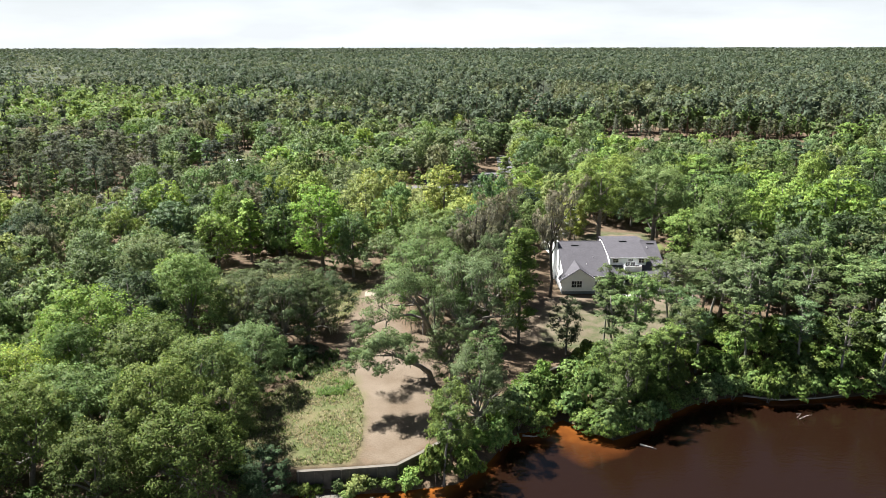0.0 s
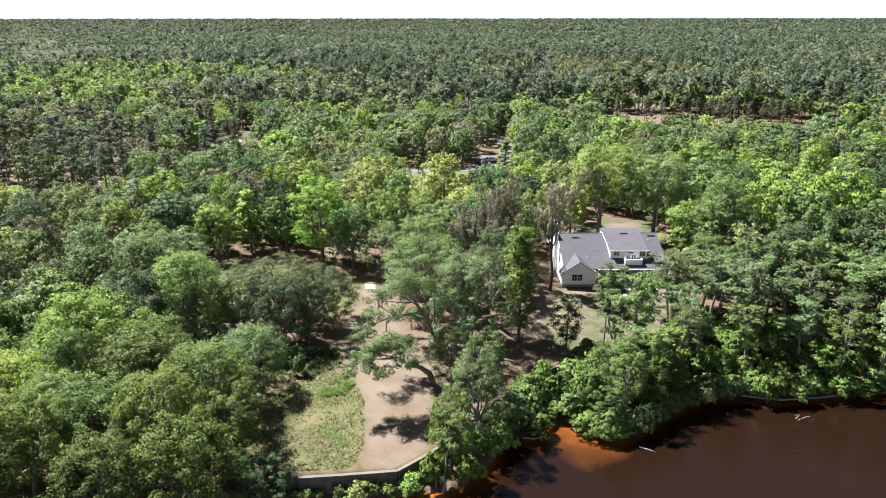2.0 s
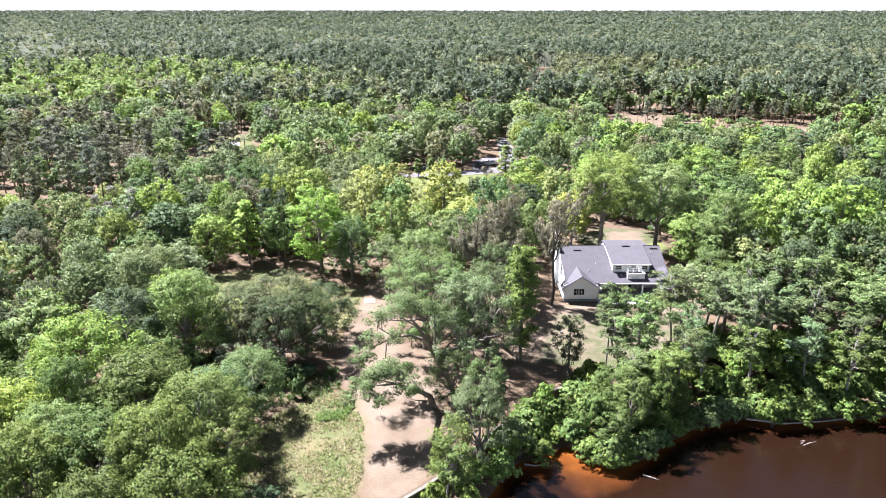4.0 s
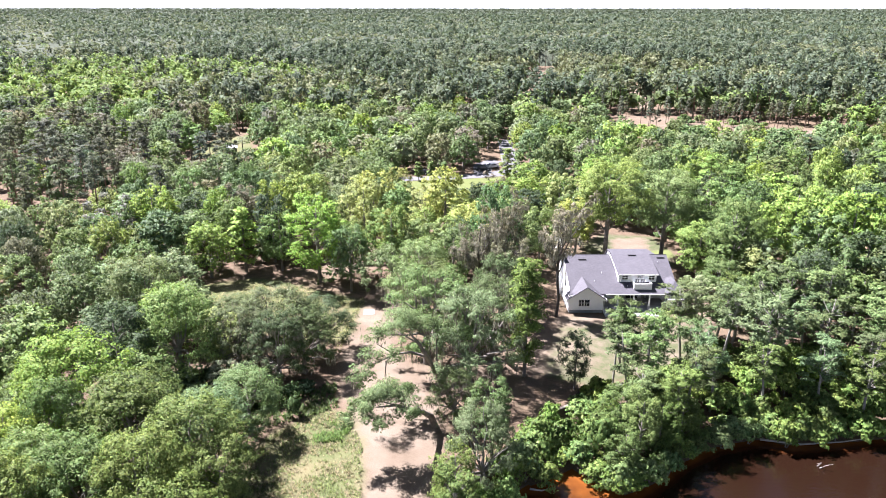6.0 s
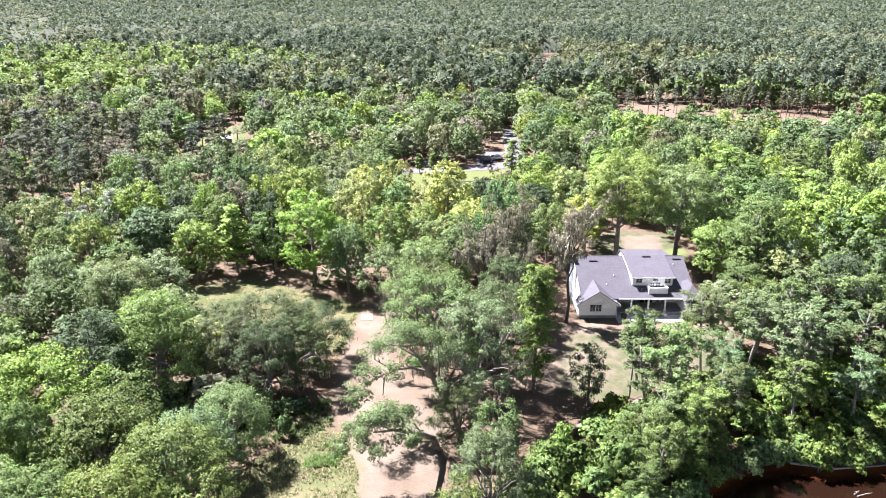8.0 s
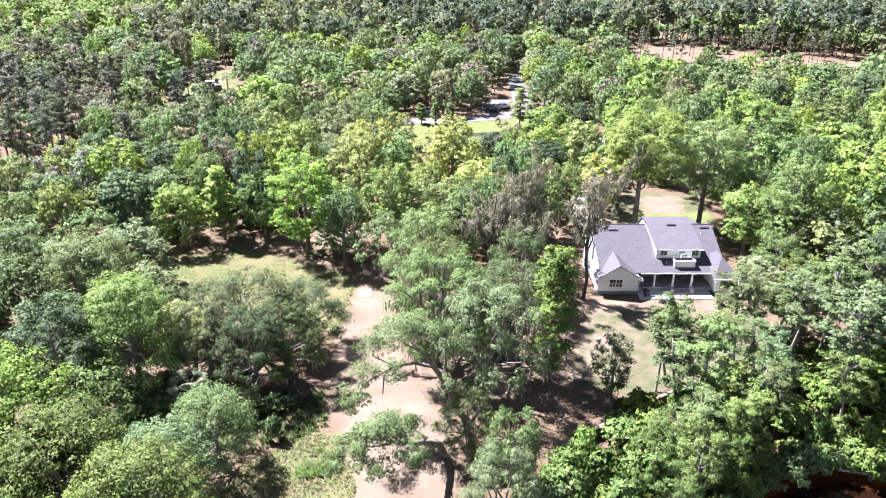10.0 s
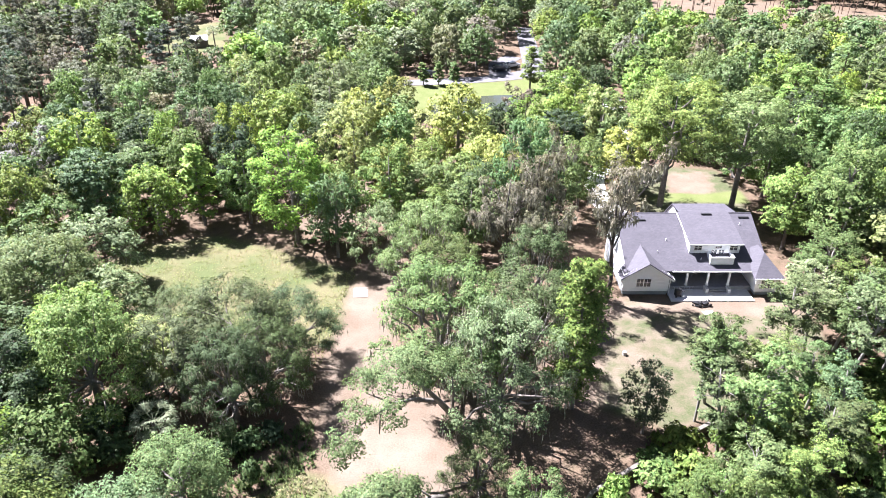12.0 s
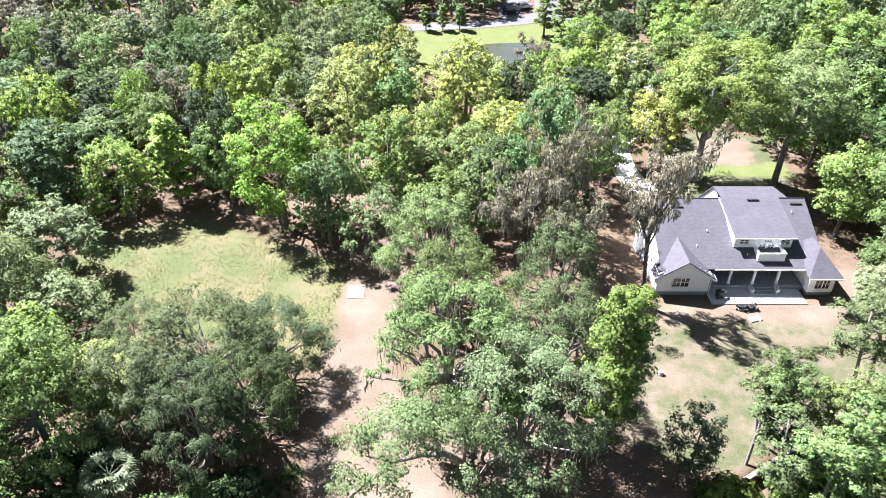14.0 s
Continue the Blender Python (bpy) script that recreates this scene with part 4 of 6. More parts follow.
# landing with a pulled-up skiff below the river wall
landing = thing("landing", -11.4, 57.6, -2.0, 4, "pale timber landing at the foot of the river wall", "landing")
for k in range(9):
    part("plank", box(-1.9 + 0.42 * k, -1.2, 0.0, -1.9 + 0.42 * k + 0.39, 1.1, 0.07), CAP, landing)
for sx in (-1.7, 1.7):
    part("post", rod((sx, -1.0, -1.2), (sx, -1.0, 0.35), 0.1, None, 8), TIMBER, landing)
skiff = thing("skiff", -8.2, 56.6, -2.05, -62, "white skiff pulled up beside the landing", "boat")
bm = bmesh.new()
ring = []
for k, (y, w, h) in enumerate(((-1.7, 0.55, 0.42), (-0.8, 0.68, 0.42), (0.4, 0.62, 0.45), (1.3, 0.36, 0.52), (1.9, 0.04, 0.6))):
    ring.append([bm.verts.new(p) for p in ((-w, y, h), (-w * 0.75, y, 0.0), (w * 0.75, y, 0.0), (w, y, h), (w * 0.92, y, h), (w * 0.66, y, 0.06), (-w * 0.66, y, 0.06), (-w * 0.92, y, h))])
for a, b in zip(ring, ring[1:]):
    for k in range(8):
        j = (k + 1) % 8
        bm.faces.new((a[k], a[j], b[j], b[k]))
bm.faces.new(ring[0][:4] + ring[0][4:])
bm.faces.new(ring[-1][::-1])
bmesh.ops.recalc_face_normals(bm, faces=bm.faces)
part("hull", bm, TRIM, skiff)
for y in (-0.9, 0.4):
    part("thwart", box(-0.58, y - 0.12, 0.3, 0.58, y + 0.12, 0.34), CAP, skiff)

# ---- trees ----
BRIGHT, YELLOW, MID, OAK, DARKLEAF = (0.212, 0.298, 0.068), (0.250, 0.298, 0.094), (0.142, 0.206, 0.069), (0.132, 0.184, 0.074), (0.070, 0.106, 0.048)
RIVERLEAF = (0.122, 0.174, 0.046)
BANKLEAF = (0.150, 0.220, 0.056)
PALE, GREYMOSS, PINE = (0.180, 0.232, 0.108), (0.205, 0.192, 0.140), (0.118, 0.134, 0.088)
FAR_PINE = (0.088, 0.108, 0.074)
MOSSY_BROWN = (0.168, 0.166, 0.104)
# dark oak green, lowered further to carry the group's deep shade
SHADE_OAK = (0.092, 0.122, 0.050)
MOSS_COLOR = (0.245, 0.235, 0.19)


def oak_form(rng, R, H, n_lobes=66):
    """A broad dome: lobes all over its shell, from the top down to the drooping skirts."""
    lobes, runs = [], []
    fork = H * rng.uniform(0.2, 0.28)
    runs.append([(0, 0, -0.3, R * 0.085), (0.1, 0.05, fork * 0.5, R * 0.066), (rng.normal(0, 0.25), rng.normal(0, 0.25), fork, R * 0.062)])
    top = runs[0][-1][:3]
    skew, waist = rng.uniform(0, 2 * math.pi), rng.uniform(0, 2 * math.pi)
    for k in range(n_lobes):
        a = k * 2.399 + rng.uniform(-0.35, 0.35)
        c = 0.02 + 0.96 * (k + 0.5) / n_lobes
        lr = R * rng.choice([0.10, 0.14, 0.18, 0.22]) * rng.uniform(0.9, 1.12)
        wide = 1 + 0.12 * math.cos(a - skew) + 0.10 * math.cos(3 * a + waist)
        rr = R * 0.86 * math.sqrt(1 - c * c) ** 0.85 * wide * rng.uniform(0.82, 1.04)
        z = H * (0.25 + 0.65 * c + rng.uniform(-0.06, 0.05)) - lr * 0.4
        p = (rr * math.cos(a), rr * math.sin(a), z)
        lobes.append((*p, lr))
        if k % 5 == 0 or k < 4:
            runs.append(limb(rng, top, (p[0], p[1], p[2] - lr * 0.2), R * 0.03, 0.04, 0.05))
    return lobes, runs


def dome_form(rng, R, H, n_lobes=48):
    """A closed, full dome whose lobes overlap."""
    lobes, runs = [], []
    runs.append([(0, 0, -0.3, R * 0.07), (0.1, 0.05, H * 0.15, R * 0.055), (rng.normal(0, 0.25), rng.normal(0, 0.25), H * 0.32, R * 0.045)])
    top = runs[0][-1][:3]
    skew, waist = rng.uniform(0, 2 * math.pi), rng.uniform(0, 2 * math.pi)
    for k in range(n_lobes):
        a = k * 2.399 + rng.uniform(-0.2, 0.2)
        c = 0.98 * (k + 0.5) / n_lobes
        lr = R * rng.uniform(0.19, 0.29)
        wide = 1 + 0.10 * math.cos(a - skew) + 0.06 * math.cos(3 * a + waist)
        rr = R * 0.80 * math.sqrt(1 - c * c) * wide * rng.uniform(0.92, 1.02)
        p = (rr * math.cos(a), rr * math.sin(a), H * (0.24 + 0.63 * c + rng.uniform(-0.02, 0.02)) - lr * 0.3)
        lobes.append((*p, lr))
        if k % 5 == 0:
            runs.append(limb(rng, top, p, R * 0.028, 0.04, 0.05))
    return lobes, runs


def draped_form(rng, R, H, n_lobes=36):
    """An old open tree: crooked limbs that carry small clumps of leaf and moss."""
    lobes, runs = [], []
    fork = H * 0.3
    runs.append([(0, 0, -0.3, R * 0.06), (0.3, -0.1, fork * 0.5, R * 0.045), (0, 0.2, fork, R * 0.04), (-0.3, 0.1, H * 0.6, R * 0.025), (0.2, 0, H * 0.85, 0.05)])
    for k in range(9):
        a, q = k * 2.399 + rng.uniform(-0.3, 0.3), rng.uniform(0.45, 0.85)
        end = (R * q * math.cos(a), R * q * math.sin(a), H * rng.uniform(0.55, 0.93))
        run = limb(rng, (0, 0.2, fork * rng.uniform(0.9, 1.5)), end, R * 0.02, 0.04, 0.1, 5)
        runs.append(run)
        for j in range(n_lobes // 9):
            p = run[2 + j % 4]
            c = (p[0] + rng.normal(0, R * 0.13), p[1] + rng.normal(0, R * 0.13), p[2] + rng.uniform(-0.03, 0.06) * H)
            lobes.append((*c, R * rng.uniform(0.09, 0.19)))
            runs.append([(p[0], p[1], p[2], 0.05), (*c, 0.02)])
    return lobes, runs


def round_form(rng, R, H, n_lobes=56, base=0.28):
    lobes = []
    runs = [[(0, 0, -0.3, R * 0.05 + 0.08), (0.05, 0, H * 0.35, R * 0.04 + 0.05), (0, 0.05, H * 0.86, 0.05)]]
    skew = rng.uniform(0, 2 * math.pi)
    for k in range(n_lobes):
        f = (k + rng.uniform(0, 1)) / n_lobes
        a = k * 2.399 + rng.uniform(-0.7, 0.7)
        prof = math.sqrt(max(0.08, 1 - ((f - 0.5) / 0.58) ** 2)) * (1 + 0.22 * math.cos(a - skew))
        rr = R * 0.82 * prof * math.sqrt(rng.uniform(0.4, 1))
        lr = R * rng.choice([0.14, 0.18, 0.22, 0.28]) * rng.uniform(0.9, 1.15)
        z = H * (base + (0.97 - base) * f) - lr * 0.5
        c = (rr * math.cos(a), rr * math.sin(a), z)
        lobes.append((*c, lr))
        if k % 4 == 0:
            runs.append(limb(rng, (0, 0, max(H * 0.2, z - rr * 0.9)), c, R * 0.018 + 0.02, 0.03))
    return lobes, runs


def slender_form(rng, R, H, n_lobes=28):
    lean = rng.normal(0, 0.07 * H, 2)
    kink = rng.normal(0, 0.03 * H, 2)
    low = rng.uniform(0.42, 0.6)
    runs = [[(0, 0, -0.3, 0.17), (lean[0] * 0.4 + kink[0], lean[1] * 0.4 + kink[1], H * 0.4, 0.13), (lean[0] * 0.8, lean[1] * 0.8, H * 0.72, 0.09), (lean[0], lean[1], H * 0.93, 0.03)]]
    lobes = []
    for k in range(n_lobes):
        f = low + (0.98 - low) * (k + rng.uniform(0, 1)) / n_lobes
        a, rr = rng.uniform(0, 2 * math.pi), R * rng.uniform(0.15, 0.85) * (1.15 - 0.5 * abs(f - 0.75) * 2)
        lr = R * rng.uniform(0.19, 0.36)
        c = (lean[0] * f + rr * math.cos(a), lean[1] * f + rr * math.sin(a), H * f - lr * 0.4)
        lobes.append((*c, lr))
        runs.append(limb(rng, (lean[0] * f * 0.85, lean[1] * f * 0.85, H * f * 0.84), c, 0.04, 0.015, 0, 3))
    return lobes, runs


def tall_form(rng, R, H):
    return round_form(rng, R, H, 54, 0.47)


def pine_form(rng, R, H, n_lobes=14):
    runs = [[(0, 0, -0.3, 0.19), (rng.normal(0, 0.1), 0, H * 0.5, 0.15), (rng.normal(0, 0.2), 0.1, H * 0.95, 0.04)]]
    lobes = []
    for k in range(n_lobes):
        f = 0.52 + 0.46 * (k + 0.5) / n_lobes
        a, rr = k * 2.399, R * (1.12 - f) * 1.5 * rng.uniform(0.5, 1.0)
        lr = R * rng.uniform(0.26, 0.4)
        c = (rr * math.cos(a), rr * math.sin(a), H * f)
        lobes.append((*c, lr))
        if k % 2 == 0:
            runs.append([(0, 0, H * f - 0.3, 0.05), (*c, 0.02)])
    return lobes, runs


def column_form(rng, R, H, n_lobes=24):
    runs = [[(0, 0, -0.3, 0.24), (0.1, 0, H * 0.5, 0.16), (0, 0, H * 0.95, 0.04)]]
    lobes = []
    for k in range(n_lobes):
        f = 0.2 + 0.79 * (k + 0.5) / n_lobes
        a, rr = k * 2.399, R * 0.6 * min(1, (1.06 - f) * 2.4) * rng.uniform(0.7, 1.1)
        lr = R * rng.uniform(0.3, 0.48)
        c = (rr * math.cos(a), rr * math.sin(a), H * f - lr * 0.3)
        lobes.append((*c, lr))
        if k % 3 == 0:
            runs.append([(0, 0, H * f - 0.4, 0.06), (*c, 0.02)])
    return lobes, runs


def bush_form(rng, R, H, n_lobes=8):
    lobes = []
    for k in range(n_lobes):
        a, q = k * 2.399, math.sqrt((k + 0.3) / n_lobes)
        lr = R * rng.uniform(0.32, 0.5)
        lobes.append((R * 0.68 * q * math.cos(a), R * 0.68 * q * math.sin(a), max(lr * 0.5, H * (0.78 - 0.4 * q * q)), lr))
    return lobes, [[(0, 0, -0.3, 0.07), (0.05, 0.02, H * 0.5, 0.04)], [(0, 0, -0.2, 0.05), (R * 0.3, R * 0.2, H * 0.45, 0.03)]]


# kind: form, radius, height, flatness, bark, leaf material, name
KINDS = {
    "oak": (oak_form, 6.0, 13.0, 0.82, BARK, LEAF, "live_oak"),
    "dome": (dome_form, 6.0, 13.0, 0.85, BARK, LEAF, "broadleaf_tree"),
    "round": (round_form, 5.0, 13.0, 0.9, BARK, LEAF, "hardwood_tree"),
    "tall": (tall_form, 7.0, 18.0, 0.8, BARK, LEAF, "hardwood_tree"),
    "slender": (slender_form, 2.6, 12.5, 0.8, PALE_BARK, LEAF, "slender_tree"),
    "pine": (pine_form, 2.8, 17.0, 0.65, PINE_BARK, NEEDLE, "pine_tree"),
    "column": (column_form, 2.6, 15.0, 0.9, BARK, LEAF, "sweetgum_tree"),
    "bush": (bush_form, 1.8, 2.4, 0.8, BARK, LEAF, "shrub"),
}
# leaves and leaf size by nearness: 0 close, 1 middle, 2 far, 3 closest
DETAIL = {"dome": ((17000, 0.19), (6000, 0.33), (1700, 0.63)), "oak": ((15000, 0.19), (5000, 0.35), (1600, 0.68), (26000, 0.135), (7000, 0.28)), "round": ((14000, 0.20), (4900, 0.35), (1500, 0.66), (22000, 0.16), (6800, 0.28)),
          "tall": ((26000, 0.20), (5200, 0.45), (1000, 1.0)), "slender": ((5800, 0.175), (2200, 0.31), (600, 0.7), (8800, 0.135)),
          "pine": ((4400, 0.34), (2000, 0.42), (760, 0.72)), "column": ((18000, 0.165), (3000, 0.38), (800, 0.75)), "bush": ((1300, 0.25), (640, 0.38), (200, 0.65))}
PROTO = {}
LABELS = {
    "dome": "broad broadleaf tree with a full rounded green crown",
    "oak": "spreading live oak with grey-green leaves and hanging moss", "round": "rounded hardwood tree in fresh green leaf", "slender": "slender pale-trunked riverside tree with sparse clumps",
    "tall": "tall hardwood with a high spreading fresh green crown",
    "pine": "tall straight pine with a bare trunk", "column": "narrow bright green sweetgum beside the yard", "bush": "dense leafy green shrub of the undergrowth",
}


def plant(kind, x, y, height, radius, color, near=0, mossy=0.0, turn=None, label="", group="", variants=3, lean=(0.0, 0.0)):
    """One tree with its trunk, crown and hanging moss. Alike trees share their meshes."""
    form, R, H, flat, bark, leaf, name = KINDS[kind]
    v = random.randrange(variants)
    if near == 1 and kind in ("oak", "round") and y < 142 and -45 < x < 60:
        near = 4
    mossy_level = 0 if mossy <= 0 else (1 if mossy < 0.7 else 2)
    key = (kind, near, v, mossy_level)
    z = float(land_z(np.array(float(x)), np.array(float(y))))
    m = pose(x, y, z - 0.05, lean[0], lean[1], random.uniform(0, 360) if turn is None else turn) @ Matrix.Diagonal((radius / R, radius / R, height / H, 1))
    if key in PROTO:
        ob = copy_thing(PROTO[key], m)
    else:
        rng = np.random.default_rng(abs(hash((len(kind), ord(kind[0]), near, v, mossy_level))) % 99991)
        lobes, runs = (draped_form if mossy_level == 2 else form)(rng, R, H)
        n, size = DETAIL[kind][near]
        low = {"bush": -0.75, "oak": -0.15}.get(kind, -0.4)
        bark = DARK_BARK if mossy_level == 2 else bark
        ob = new(name)
        ob.empty_display_size = 0.5
        trunk = new("trunk", tubes("trunk", runs[:1], bark, 8 if near in (0, 3) else 5))
        trunk.parent = ob
        for run in (runs[1:] if near in (0, 3) or mossy_level == 2 else []):
            bough = new("limb", tubes("limb", [run], bark, 5))
            bough.parent = ob
        leaves, nor = lobed(rng, lobes, int(n * (0.65 if mossy_level == 2 else 1)), size * (0.8 if mossy_level == 2 else 1), flat, low, 0.3 if kind == "pine" else 0.72)
        crown = new("crown", loose_mesh("crown", leaves, leaf, nor, 0.4 if near in (0, 3) else 0.25))
        crown.parent = ob
        if mossy_level:
            cnt = int(n * (0.05 if near == 1 else 0.03) if mossy_level == 1 else n * 0.11)
            moss = new("moss", loose_mesh("moss", strands(rng, lobes, cnt, 0.95 if mossy_level == 1 else 0.5, (0.06 if mossy_level == 1 else 0.12) + 0.06 * (near % 3)), MOSS))
            moss.parent = ob
            moss.color = (*MOSS_COLOR, 1)
            tagged(moss, "grey hanging moss", kind="stuff")
        PROTO[key] = ob
    ob.matrix_basis = m
    shift = random.uniform(0.78, 1.24)
    for c in ob.children:
        if c.name.startswith("crown"):
            c.color = (color[0] * shift * random.uniform(0.9, 1.1), color[1] * shift, color[2] * shift * random.uniform(0.8, 1.2), 1)
    if not label:
        label = LABELS[kind]
        if kind == "oak" and mossy_level == 0:
            label = "spreading live oak with dense grey-green leaves"
        if mossy_level == 2:
            label = "old tree draped all over in grey hanging moss"
        if kind == "round":
            label = {BRIGHT: "rounded hardwood tree in bright fresh green leaf", YELLOW: "rounded hardwood tree in yellow-green spring leaf", PALE: "rounded hardwood tree with pale silvery green leaves",
                     DARKLEAF: "rounded broadleaf tree with dark glossy leaves", MOSSY_BROWN: "rounded broadleaf tree with brownish moss among its leaves"}.get(color, label)
    tagged(ob, label, "shrub" if kind == "bush" else "tree", group)
    return ob


# big trees of the riverside, one by one: x, y, height, crown radius
plant("dome", -41, 74.5, 15.6, 7.4, (0.180, 0.262, 0.050), label="broad tree with a flat-topped bright yellow-green crown")
plant("dome", -44, 64.5, 12.4, 5.8, (0.180, 0.262, 0.050))
plant("dome", -32, 69, 13.6, 6.4, RIVERLEAF)
plant("dome", -24.6, 65, 13.4, 5.8, RIVERLEAF)
plant("round", -20.8, 61.4, 9.6, 3.2, RIVERLEAF)
plant("dome", -33, 60, 12.2, 5.6, (0.112, 0.166, 0.046))
plant("dome", -23.6, 55.6, 13.2, 5.6, (0.112, 0.166, 0.046))
plant("dome", -30.0, 53.0, 12.6, 4.8, RIVERLEAF)
plant("dome", -37.5, 55.5, 13.4, 5.2, RIVERLEAF)
plant("round", -17.0, 57.3, 6.5, 2.8, DARKLEAF)
plant("dome", -44.4, 102, 14.6, 6.6, PALE)
plant("dome", -34.4, 88.5, 15.4, 5.8, MID)
plant("oak", -23.4, 95.2, 12.0, 6.6, SHADE_OAK, 3, mossy=0.5)
plant("oak", -18.0, 98.0, 9.2, 5.0, SHADE_OAK, 3, mossy=0.5)
plant("oak", -18.8, 91.0, 10.8, 5.0, SHADE_OAK, 3, mossy=0.3)
plant("oak", -21.6, 88.2, 11.4, 4.6, SHADE_OAK, 3, mossy=0.3)
plant("oak", -27.4, 91.0, 11.0, 4.8, SHADE_OAK, 3, mossy=0.3)
plant("oak", -29.4, 98.2, 9.4, 4.2, SHADE_OAK, 3, mossy=0.3)
plant("round", -29.5, 92.0, 9.0, 3.6, YELLOW, 3)
plant("round", -40.0, 84.0, 13.2, 5.0, DARKLEAF)
plant("oak", -44.0, 112.5, 10.8, 5.6, PALE, 1, mossy=0.5)
plant("oak", -51.0, 116.0, 11.0, 5.2, OAK, 1, mossy=0.5)
plant("oak", -2.2, 93.6, 15.9, 7.4, OAK, 3, mossy=0.4)
plant("oak", 3.3, 87.0, 15.4, 6.4, OAK, 3, mossy=0.4)
plant("oak", 6.8, 95.5, 13.6, 5.6, OAK, 3, mossy=0.4)
plant("oak", -1.5, 102.5, 13.4, 5.6, OAK, 3, mossy=0.5)
plant("oak", -3.6, 110, 14.2, 5.2, PALE, 3, mossy=0.6)
plant("column", 10.8, 90.0, 16.9, 3.0, (0.165, 0.250, 0.056))
plant("tall", -36.6, 92.4, 12.8, 4.4, BRIGHT, 1)
plant("oak", 4.0, 68.2, 11.6, 3.9, PALE, 3)
plant("round", 5.2, 72.5, 9.8, 2.8, MID)
plant("round", 1.0, 63.0, 9.8, 2.5, MID)
plant("slender", 0.2, 60.4, 9.8, 2.0, MID)
plant("round", 16.9, 86.6, 8.4, 2.4, (0.11, 0.145, 0.065), 4, label="young broadleaf tree standing at the lawn edge")
plant("slender", 22.3, 88.2, 11.2, 2.2, MID, 3)
plant("slender", 24.2, 90.8, 12.2, 2.8, OAK, 3)
plant("slender", 36.8, 97.4, 10.6, 3.0, PALE)
plant("slender", 33.2, 94.2, 11.6, 3.0, OAK, 3)
plant("slender", 37.4, 91.2, 12.8, 3.4, OAK)
plant("slender", 37.8, 95.5, 11.2, 3.2, OAK)
plant("slender", 40.2, 84.6, 14.4, 3.2, OAK)
plant("slender", 44.2, 88.5, 13.0, 3.4, OAK)
plant("slender", 49.2, 88.8, 12.2, 3.4, OAK)
plant("slender", 56.2, 89.4, 12.8, 3.6, PALE)
plant("slender", 22.4, 76.6, 9.2, 2.7, MID, 3)
plant("slender", 26.4, 77.2, 9.6, 2.6, MID, 3)
plant("slender", 29.8, 79.6, 10.6, 2.8, OAK, 3)
plant("slender", 33.2, 82.8, 11.2, 2.8, OAK, 3)
plant("slender", 39.2, 81.6, 10.6, 2.6, MID)
plant("slender", 46.4, 82.2, 10.8, 2.8, OAK)
plant("slender", 53.4, 84.4, 10.6, 2.8, OAK)
plant("round", 43.0, 108.4, 10.2, 4.0, MID)
plant("round", 43.6, 101.4, 10.4, 3.6, MID)
plant("oak", 53.6, 102.0, 15.0, 5.6, DARKLEAF)
plant("round", 47.8, 116.0, 18.0, 5.6, (0.115, 0.168, 0.055), 0)
plant("round", 56.0, 118.0, 16.8, 5.6, BRIGHT, 1)
plant("round", 68.2, 117.4, 18.6, 6.2, BRIGHT, 1)
plant("round", 65.2, 130.6, 16.6, 6.0, BRIGHT, 1)
plant("round", 64.4, 106.4, 14.9, 5.4, DARKLEAF, 1)
plant("tall", 31.6, 135.2, 20.0, 8.0, (0.235, 0.325, 0.072), 0, label="tall hardwood with a high bright green crown and a bare trunk")
plant("tall", 42.4, 134.6, 18.2, 7.6, (0.215, 0.265, 0.105), 0)
plant("round", 46.5, 126.0, 9.0, 3.6, (0.10, 0.150, 0.052), 1)
plant("round", 52.5, 141.0, 15.0, 5.6, MID, 1)
plant("round", 50.0, 131.0, 10.6, 4.4, MID, 1)
plant("oak", 18.0, 108.8, 20.6, 5.0, GREYMOSS, 0, mossy=1.0, turn=20)
plant("oak", 11.6, 122.4, 15.0, 3.8, GREYMOSS, 0, mossy=1.0)
plant("oak", 5.8, 111.4, 17.4, 5.0, GREYMOSS, 0, mossy=1.0)
plant("oak", 9.6, 109.2, 15.2, 4.6, GREYMOSS, 0, mossy=1.0)
plant("oak", 1.2, 78.4, 8.2, 3.1, OAK, 3, mossy=0.3)
plant("slender", 26.6, 87.8, 11.9, 2.6, OAK, 3)
plant("slender", 32.6, 88.6, 9.6, 2.4, OAK, 3)
plant("slender", 39.0, 102.4, 9.8, 2.8, PALE)
plant("oak", 9.6, 115.0, 19.0, 4.6, GREYMOSS, 0, mossy=1.0)
plant("oak", 8.6, 105.0, 13.6, 4.6, OAK, 3, mossy=0.6)
plant("oak", 11.4, 131.0, 13.2, 4.6, GREYMOSS, 1, mossy=1.0)
plant("round", 9.0, 121.5, 19.0, 4.8, (0.095, 0.165, 0.055), 1)
plant("round", 13.6, 129.6, 13.6, 4.2, MID, 1)
plant("round", 4.9, 136.2, 11.0, 4.4, YELLOW, 1)
plant("round", 0.6, 145.0, 16.6, 5.6, YELLOW, 1)
plant("round", -22.0, 123.4, 16.2, 6.2, (0.185, 0.280, 0.058), 0)
plant("round", -9.2, 125.8, 14.0, 4.4, MID, 1)
plant("oak", -9.6, 115.6, 10.6, 4.0, PALE, 1, mossy=0.6)
plant("round", -15.3, 138, 15.2, 5.0, YELLOW, 1)
plant("round", -14.2, 145.6, 15.6, 4.8, YELLOW, 1)
plant("round", -28.4, 143.6, 15.6, 5.2, BRIGHT, 1)
plant("round", -33.2, 138.6, 15.4, 4.2, BRIGHT, 1)
plant("oak", -39.2, 142.2, 15.2, 5.2, GREYMOSS, 1, mossy=1.0)
plant("column", -36.6, 128.6, 12.4, 3.2, BRIGHT, 1)
